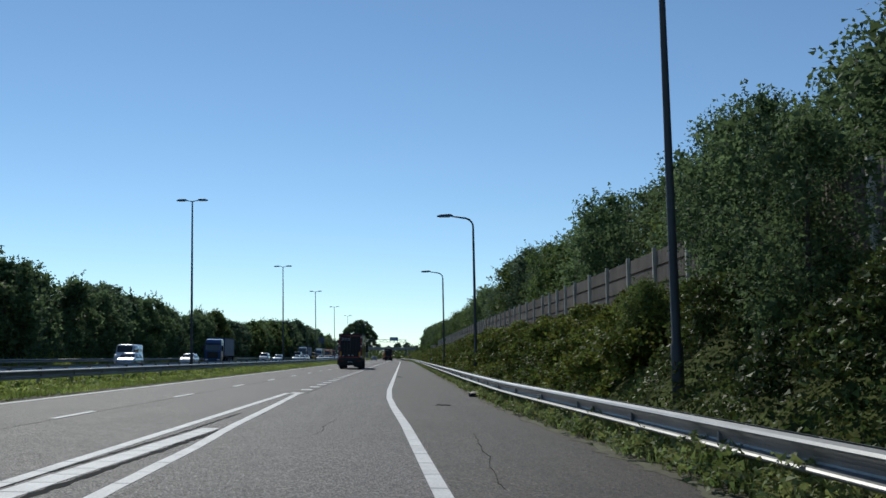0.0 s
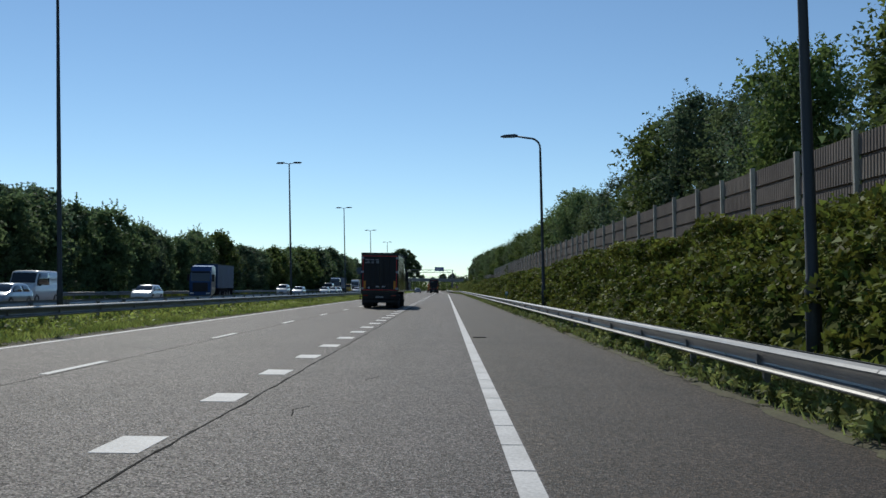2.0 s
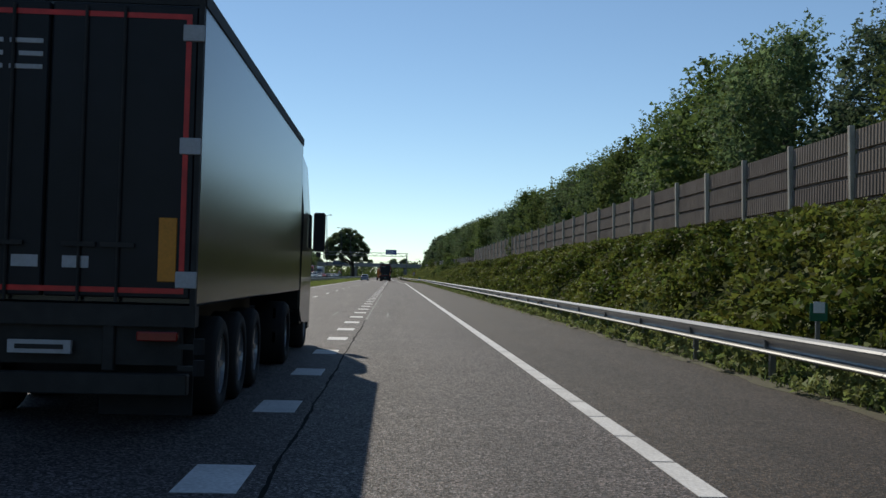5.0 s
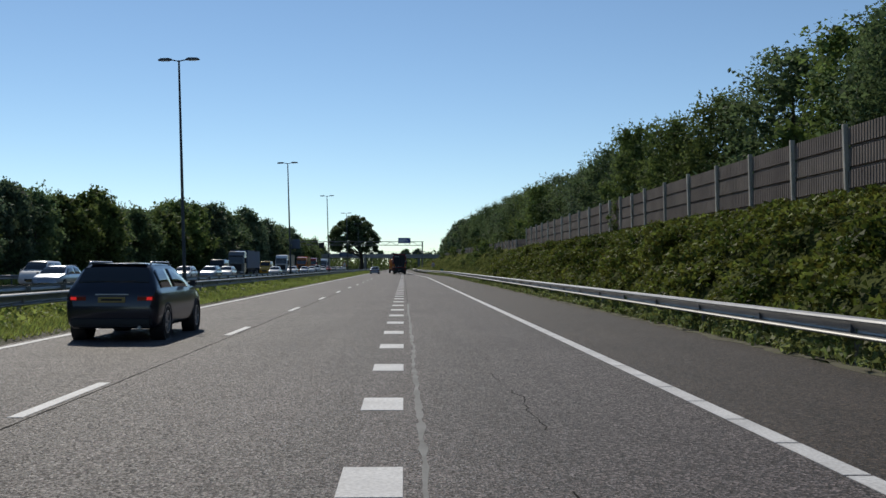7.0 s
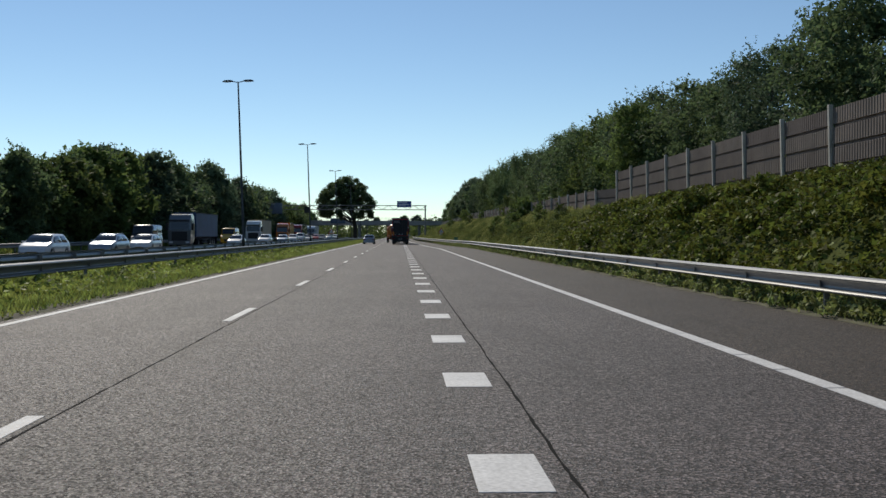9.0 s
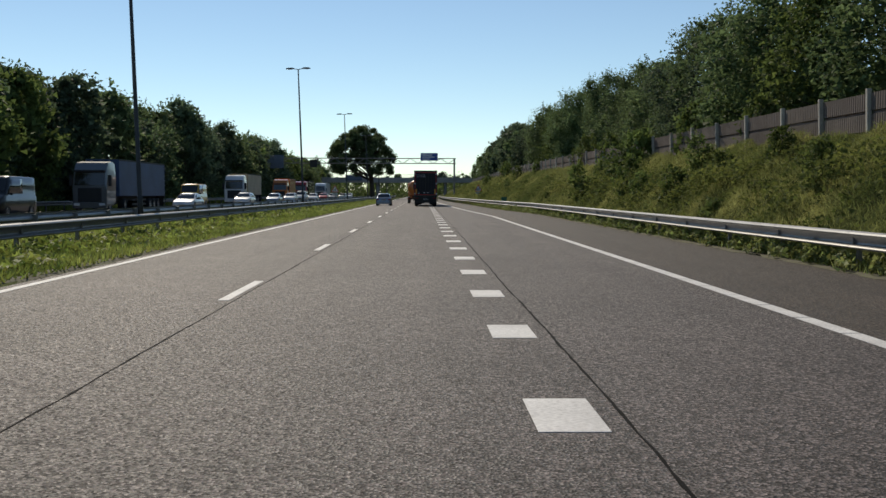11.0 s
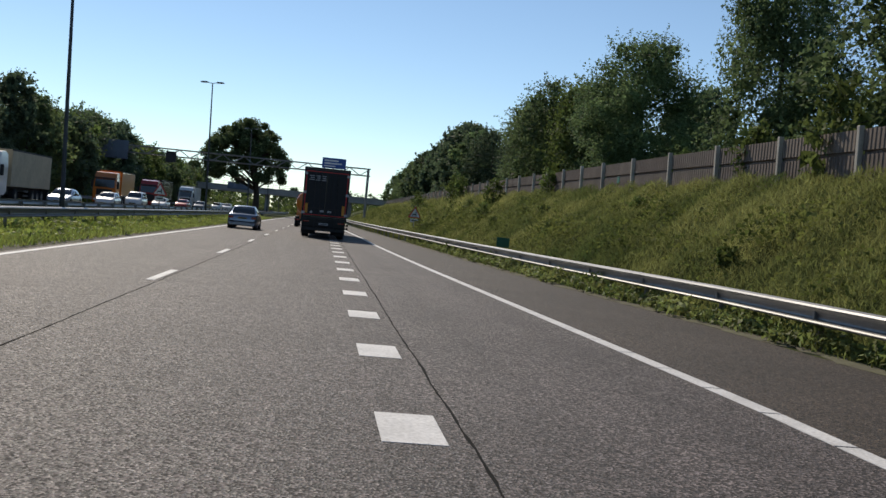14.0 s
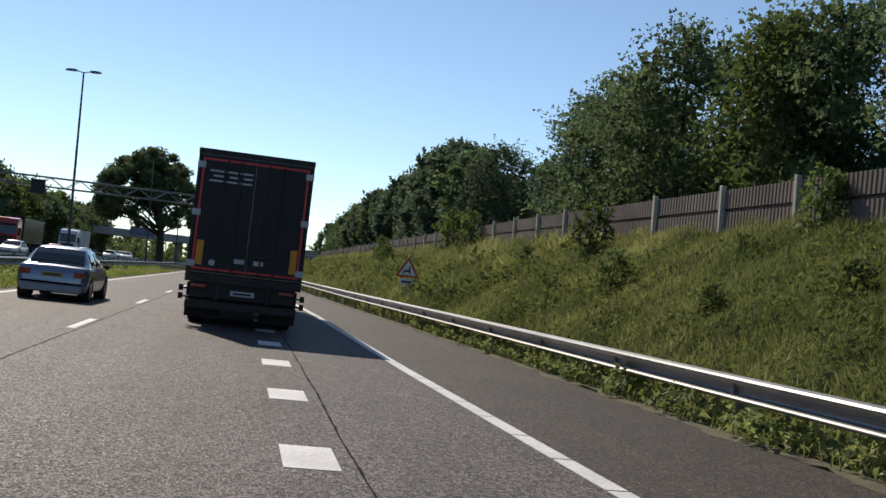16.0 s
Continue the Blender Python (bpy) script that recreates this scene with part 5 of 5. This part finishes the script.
        tb = bmesh.new()
        tube(tb, [(-0.74, -0.02, z0 + 0.27), (-0.74, -0.004, z0 + 0.27)], 0.07, 14)
        part("round_badge", tb, M_GREY_PRINT, t, "small round pale badge")
        # the maker's mark as plain grey shapes
        x = -1.0
        for wide in (0.30, 0.26, 0.28):
            part("mark", bevelled(boxes((x, x + wide, -0.012, -0.004, height - 0.70, height - 0.66), (x + 0.08, x + wide, -0.012, -0.004, height - 0.59, height - 0.55), (x, x + wide, -0.012, -0.004, height - 0.48, height - 0.44)), 0.003, 1), M_GREY_PRINT, t, "plain grey shape on the door")
            x += wide + 0.05
    if not tractor:
        return t
    y = length + 0.75
    part("cab", bevelled(loft(bmesh.new(), [[(-1.22, yy, zl), (1.22, yy, zl), (1.25, yy, zm), (1.16, yy, zh), (-1.16, yy, zh), (-1.25, yy, zm)] for yy, zl, zm, zh in ((y, 0.75, 2.6, 3.55), (y + 0.5, 0.5, 2.6, 3.72), (y + 1.6, 0.45, 2.5, 3.60), (y + 2.05, 0.42, 2.3, 3.05), (y + 2.22, 0.42, 1.7, 1.9))]), 0.04, 2), cab_skin, t)
    sheet("windscreen", [(1.08, y + 2.22, 1.95), (-1.08, y + 2.22, 1.95), (-1.05, y + 2.08, 2.85), (1.05, y + 2.08, 2.85)], 0.03, M_GLASS, t, "dark windscreen")
    part("sun_visor", bevelled(boxes((-1.1, 1.1, y + 2.02, y + 2.36, 2.92, 3.06)), 0.03, 1), M_TRIM, t)
    part("grille", bevelled(boxes((-0.85, 0.85, y + 2.20, y + 2.27, 0.75, 1.75)), 0.02, 1), M_TRIM, t, "black radiator grille")
    part("front_bumper", bevelled(boxes((-1.22, 1.22, y + 1.9, y + 2.32, 0.28, 0.72)), 0.06, 2), cab_skin, t)
    for s in (-1, 1):
        x0, x1 = sorted((s * 0.70, s * 1.12))
        part("head_lamp", bevelled(boxes((x0, x1, y + 2.28, y + 2.34, 0.48, 0.66)), 0.02, 1), M_LIGHT, t, "clear head lamp")
        x0, x1 = sorted((s * 1.20, s * 1.262))
        part("side_window", boxes((x0, x1, y + 1.05, y + 1.85, 1.95, 2.62)), M_GLASS, t, "dark side window")
        x0, x1 = sorted((s * 1.28, s * 1.52))
        part("mirror", bevelled(boxes((x0, x1, y + 1.95, y + 2.08, 1.9, 2.7)), 0.03, 1), M_TRIM, t)
        wheel(t, s * 1.05, y + 1.35, 0.50, 0.32, s, 6)
        wheel(t, s * 1.0, y - 2.4, 0.50, 0.5, s, 6)
    part("tractor_frame", boxes((-0.5, 0.5, y - 3.4, y + 1.9, 0.55, 0.85)), M_CHASSIS, t)
    return t


def tipper(label, at, turn):
    """A works lorry with a rounded tank body."""
    t = thing("lorry", label, "lorry", at, turn)
    bm = bmesh.new()
    loft(bm, [[(q * 1.2 * math.cos(a), yy, 2.15 + q * 1.15 * math.sin(a)) for a in (2 * math.pi * k / 18 for k in range(18))] for yy, q in ((0.0, 0.55), (0.12, 0.88), (0.3, 0.98), (0.6, 1.0), (6.2, 1.0), (6.6, 0.85))])
    part("tank", bm, P_ORANGE, t, smooth=True)
    part("frame", boxes((-0.5, -0.38, 0.1, 8.6, 0.75, 1.1), (0.38, 0.5, 0.1, 8.6, 0.75, 1.1), (-1.2, 1.2, 0.0, 0.15, 0.55, 0.75)), M_CHASSIS, t)
    part("cab", bevelled(boxes((-1.22, 1.22, 7.0, 9.0, 0.6, 3.05)), 0.12, 2), P_ORANGE, t)
    part("warning_lamp_bar", bevelled(boxes((-0.7, 0.7, 7.4, 7.65, 3.05, 3.2)), 0.03, 1), M_AMBER, t, "amber warning lamp bar")
    for s in (-1, 1):
        for yw in (1.6, 2.95, 7.9):
            wheel(t, s * 1.02, yw, 0.5, 0.36, s, 6)
        x0, x1 = sorted((s * 0.75, s * 1.15))
        part("tail_lamp", boxes((x0, x1, -0.03, 0.02, 0.6, 0.72)), M_TAIL, t, "red tail lamp")
    return t


lorry("black articulated lorry with red contour tape on its doors", (-0.62, 338.9, 0), 0, P_TRAILER, P_BLACK, rear="taped")
lorry("black lorry with red contour tape beside the slip road", (-1.72, 113.2, 0), 0, P_TRAILER, P_BLACK, length=9.6, rear="taped", height=3.82)
tipper("orange works lorry with a rounded tank ahead", (-1.9, 372.0, 0), 0)
car("dark navy sport utility car with lit red tail lamps", (-5.45, 164.9, 0), 0, P_NAVY, "suv", braking=True)
car("silver blue saloon car in the fast lane", (-5.45, 343.6, 0), 0, P_SALOON, "sedan")

oncoming = [
    ("van", P_WHITE, "white delivery van on the oncoming carriageway", -25.8, 112),
    ("hatch", P_WHITE, "white hatchback on the oncoming carriageway", -22.4, 127),
    ("hatch", P_SILVER, "silver hatchback on the oncoming carriageway", -22.4, 99),
    ("wagon", P_SILVER, "silver estate car on the oncoming carriageway", -20.8, 206),
    ("minivan", P_WHITE, "white minivan on the oncoming carriageway", -24.6, 214),
    ("hatch", P_WHITE, "white hatchback on the oncoming carriageway", -21.0, 243),
    ("wagon", P_SILVER, "silver estate car on the oncoming carriageway", -20.9, 256),
    ("hatch", P_WHITE, "white hatchback on the oncoming carriageway", -20.9, 266),
    ("van", P_BLACK, "black van on the oncoming carriageway", -24.6, 282),
    ("sedan", P_WHITE, "white saloon car on the oncoming carriageway", -20.6, 310),
    ("van", P_YELLOW, "yellow delivery van on the oncoming carriageway", -24.8, 331),
    ("wagon", P_WHITE, "white estate car on the oncoming carriageway", -20.9, 339),
    ("sedan", P_SILVER, "silver saloon car on the oncoming carriageway", -21.0, 363),
    ("hatch", P_WHITE, "white hatchback on the oncoming carriageway", -20.9, 379),
    ("minivan", P_WHITE, "white minivan on the oncoming carriageway", -21.1, 395),
    ("sedan", P_WHITE, "white saloon car on the oncoming carriageway", -21.0, 412),
    ("hatch", P_RED, "red hatchback on the oncoming carriageway", -21.0, 432),
    ("sedan", P_GREY, "grey saloon car on the oncoming carriageway", -21.0, 454),
    ("hatch", P_WHITE, "white hatchback on the oncoming carriageway", -20.8, 479),
    ("wagon", P_WHITE, "white estate car on the oncoming carriageway", -21.0, 504),
    ("hatch", P_WHITE, "white hatchback on the oncoming carriageway", -24.4, 525),
]
for shape, skin, label, x, y in oncoming:
    car(label, (x, y + 4.4, 0), 180, skin, shape, "oncoming cars", "van" if shape == "van" else "car")
for skin, cab_skin, label, x, y, long in ((P_CURTAIN, P_GREY, "dark blue curtain-sided lorry on the oncoming carriageway", -25.0, 300, 13.6), (P_CURTAIN, P_BLUE, "blue lorry on the oncoming carriageway", -24.8, 158, 9.0),
                                          (P_BEIGE, P_WHITE, "white lorry with a beige tarpaulin on the oncoming carriageway", -25.0, 357, 11.0),
                                          (P_ORANGE, P_ORANGE, "orange lorry on the oncoming carriageway", -25.0, 399, 8.0), (P_TRAILER, P_RED, "dark red lorry on the oncoming carriageway", -25.0, 428, 11.0), (P_CANVAS, P_WHITE, "white lorry on the oncoming carriageway", -25.0, 467, 9.0)):
    lorry(label, (x, y + long + 3.2, 0), 180, skin, cab_skin, length=long, group="oncoming lorries")

# ---- gantry, bridge, oak, signs ----


M_BACK = material("board_back", (0.10, 0.13, 0.18), 0.5, metal=0.3, vary=0.12, scale=0.8)


def gantry():
    g = thing("sign_gantry", "grey steel lattice gantry over both carriageways", "gantry", (0, 430, 0))
    x0, x1, z0, z1 = -33.5, 5.6, 7.35, 8.35
    for name, y, z in (("chord", -0.5, z0), ("chord", 0.5, z0), ("chord", -0.5, z1), ("chord", 0.5, z1)):
        part(name, tube(bmesh.new(), [(x0, y, z), (x1, y, z)], 0.075, 6), M_STEEL, g)
    n = 26
    step = (x1 - x0) / n
    for k in range(n):
        a, b = x0 + k * step, x0 + (k + 1) * step
        for y in (-0.5, 0.5):
            part("lattice_bar", tube(bmesh.new(), [(a, y, z0 if k % 2 else z1), (b, y, z1 if k % 2 else z0)], 0.045, 5), M_STEEL, g)
    for x in (x0 + 0.3, x1 - 0.3):
        for y in (-0.5, 0.5):
            part("leg", bevelled(boxes((x - 0.16, x + 0.16, y - 0.14, y + 0.14, -0.2, z1)), 0.02, 1), M_STEEL, g)
    m = part("matrix_sign", bevelled(boxes((-23.2, -21.8, -0.85, -0.55, 6.5, 8.0)), 0.03, 1), M_TRIM, g, "dark grey lane signal box")
    part("hood", boxes((-23.22, -21.78, -1.05, -0.85, 7.92, 8.0)), M_TRIM, m)
    board = part("direction_board", bevelled(boxes((-1.4, 2.0, -0.78, -0.62, 7.9, 9.4)), 0.03, 1), M_SIGN_BLUE, g, "blue direction board")
    part("board_text", boxes((-1.1, 0.9, -0.79, -0.77, 8.9, 9.1), (-1.1, 1.4, -0.79, -0.77, 8.5, 8.7), (-1.1, 0.5, -0.79, -0.77, 8.15, 8.3)), M_WHITE, board)
    part("direction_board", bevelled(boxes((-32.9, -28.4, -0.78, -0.62, 6.3, 8.9)), 0.03, 1), M_BACK, g, "blue-grey back of a direction board")
    return g


gantry()


def bridge():
    b = thing("overpass", "grey concrete road bridge crossing the motorway", "bridge", (0, 545, 0))
    part("deck", bevelled(boxes((-62, 26, -5, 5, 4.7, 5.9)), 0.06, 1), M_CONCRETE, b)
    part("parapet", bevelled(boxes((-62, 26, -5.15, -4.9, 5.9, 6.25)), 0.03, 1), M_CONCRETE, b)
    for k in range(30):
        part("railing_post", boxes((-61.5 + 3 * k, -61.44 + 3 * k, -5.05, -4.99, 6.25, 7.15)), M_STEEL, b)
    for z in (6.7, 7.15):
        part("handrail", tube(bmesh.new(), [(-62, -5.02, z), (26, -5.02, z)], 0.035, 5), M_STEEL, b)
    part("sign_board", bevelled(boxes((-24.5, -19.5, -5.35, -5.2, 5.3, 7.0)), 0.03, 1), M_BACK, b, "dark board on the parapet")
    for x in (-32.0, -14.8, 6.0):
        for y in (-3, 0, 3):
            part("pier", tube(bmesh.new(), [(x, y, -0.3), (x, y, 4.75)], 0.45, 12), M_CONCRETE, b, smooth=True)
    for x0, x1 in ((-62, -44), (14, 26)):
        part("abutment", boxes((x0, x1, -4.9, 4.9, -0.2, 4.75)), M_CONCRETE, b)


bridge()


def big_oak(at):
    """A broad dome of foliage on a stout trunk; the crown leans to one side."""
    rng, rnd = np.random.default_rng(5), random.Random(5)
    t = thing("tree", "large spreading oak tree standing alone on the wide median", "tree", at)
    bm = bmesh.new()
    tube(bm, [(0, 0, -0.4), (-0.05, 0, 0.6), (-0.1, 0, 3.5), (-0.5, 0.1, 7.0), (-1.4, 0, 11.0), (-2.0, 0, 15.5)], [0.95, 0.68, 0.56, 0.46, 0.26, 0.05], 10)
    clumps = []
    n = 120
    for i in range(n):
        up = (i + 0.5) / n
        a = i * 2.39996 + rnd.uniform(-0.3, 0.3)
        inner = i % 3 == 0
        q = math.sqrt(max(0.0, 1 - up * up)) * (rnd.uniform(0.25, 0.65) if inner else rnd.uniform(0.86, 1.02))
        h = 7.6 + 9.9 * up * (0.8 if inner else rnd.uniform(0.93, 1.02)) + rnd.uniform(-0.7, 0.5)
        if up < 0.12:
            h -= rnd.uniform(0.0, 1.2)
        tip = Vector((-2.9 + 8.0 * q * math.cos(a), 7.4 * q * math.sin(a), h))
        if i % 2 == 0:
            base = Vector((-0.6 - 0.12 * max(0.0, h - 7), 0, min(max(4.6, h - 3.5), 12.5)))
            tube(bm, [base, base.lerp(tip, 0.5) + Vector((0, 0, 0.7)), tip], [0.20, 0.12, 0.03], 5)
        clumps.append((tip, rnd.uniform(1.0, 1.75)))
    part("trunk", bm, M_BARK, t, smooth=True)
    pts = []
    for c, r in clumps:
        k = int(210 * r)
        d = rng.normal(size=(k, 3))
        d /= np.linalg.norm(d, axis=1)[:, None]
        pts.append(np.array(c) + d * (r * rng.uniform(0.2, 1.0, k) ** 0.5)[:, None] * np.array([1, 1, 0.72]))
    crown = new("crown", cored("crown", clumps, np.concatenate(pts), 0.30, M_LEAF["oak"], rng, rnd))
    crown.parent = t


big_oak((-13.5, 482, 0))


def warning_sign(at):
    s = thing("warning_sign", "triangular red and white warning sign on a grey post", "road sign", at)
    part("post", tube(bmesh.new(), [(0, 0.03, -1.2), (0, 0.03, 2.35)], 0.035, 8), M_STEEL, s, smooth=True)
    tri = lambda k, y, c=1.75: [(-0.52 * k, y, c - 0.30 * k), (0.52 * k, y, c - 0.30 * k), (0, y, c + 0.60 * k)]
    plate = part("plate", bevelled(loft(bmesh.new(), [tri(1.0, -0.02), tri(1.0, 0.0)]), 0.006, 1), M_SIGN_RED, s, "red bordered triangle")
    part("face", loft(bmesh.new(), [tri(0.72, -0.026), tri(0.72, -0.019)]), M_WHITE, plate, "white face")
    part("symbol", bevelled(boxes((-0.17, 0.12, -0.031, -0.025, 1.68, 1.76), (0.05, 0.12, -0.031, -0.025, 1.76, 1.92), (-0.20, -0.15, -0.031, -0.025, 1.58, 1.70), (0.08, 0.13, -0.031, -0.025, 1.58, 1.70)), 0.003, 1), M_BLACK, plate, "plain black symbol")
    under = part("under_plate", bevelled(boxes((-0.30, 0.30, -0.02, 0.0, 1.12, 1.38)), 0.005, 1), M_WHITE, s, "white plate below the triangle")
    part("text_bar", boxes((-0.22, 0.22, -0.026, -0.019, 1.21, 1.29)), M_BLACK, under)


warning_sign((6.30, 359.5, 0.27))
warning_sign((-11.76, 352.5, 0.1))


def distance_sign(at, wide=0.54, high=0.40):
    s = thing("distance_sign", "small green distance plate on a post behind the guard rail", "road sign", at)
    part("post", boxes((-0.03, 0.03, 0.0, 0.04, -0.5, 0.9)), M_STEEL, s)
    plate = part("plate", bevelled(boxes((-wide / 2, wide / 2, -0.02, 0.0, 0.62, 0.62 + high)), 0.005, 1), M_SIGN_GREEN, s, "green plate")
    part("text_bar", boxes((-wide * 0.32, wide * 0.32, -0.026, -0.019, 0.74, 0.90)), M_WHITE if wide < 0.3 else M_SIGN_GREEN, plate)


distance_sign((6.78, 322.8, 0.10))
distance_sign((7.35, 119.0, 0.35), 0.26, 0.26)


def fence_plate(at):
    ob = link("exit_plate", bevelled(boxes((-0.02, 0.0, -0.16, 0.16, 0.0, 0.30)), 0.004, 1), M_SIGN_GREEN)
    ob.matrix_basis = Matrix.Translation(at)
    tagged(ob, "small green plate fixed to the noise fence", "sign")


fence_plate((FENCE(323.2) - 0.052, 323.2, 3.86))
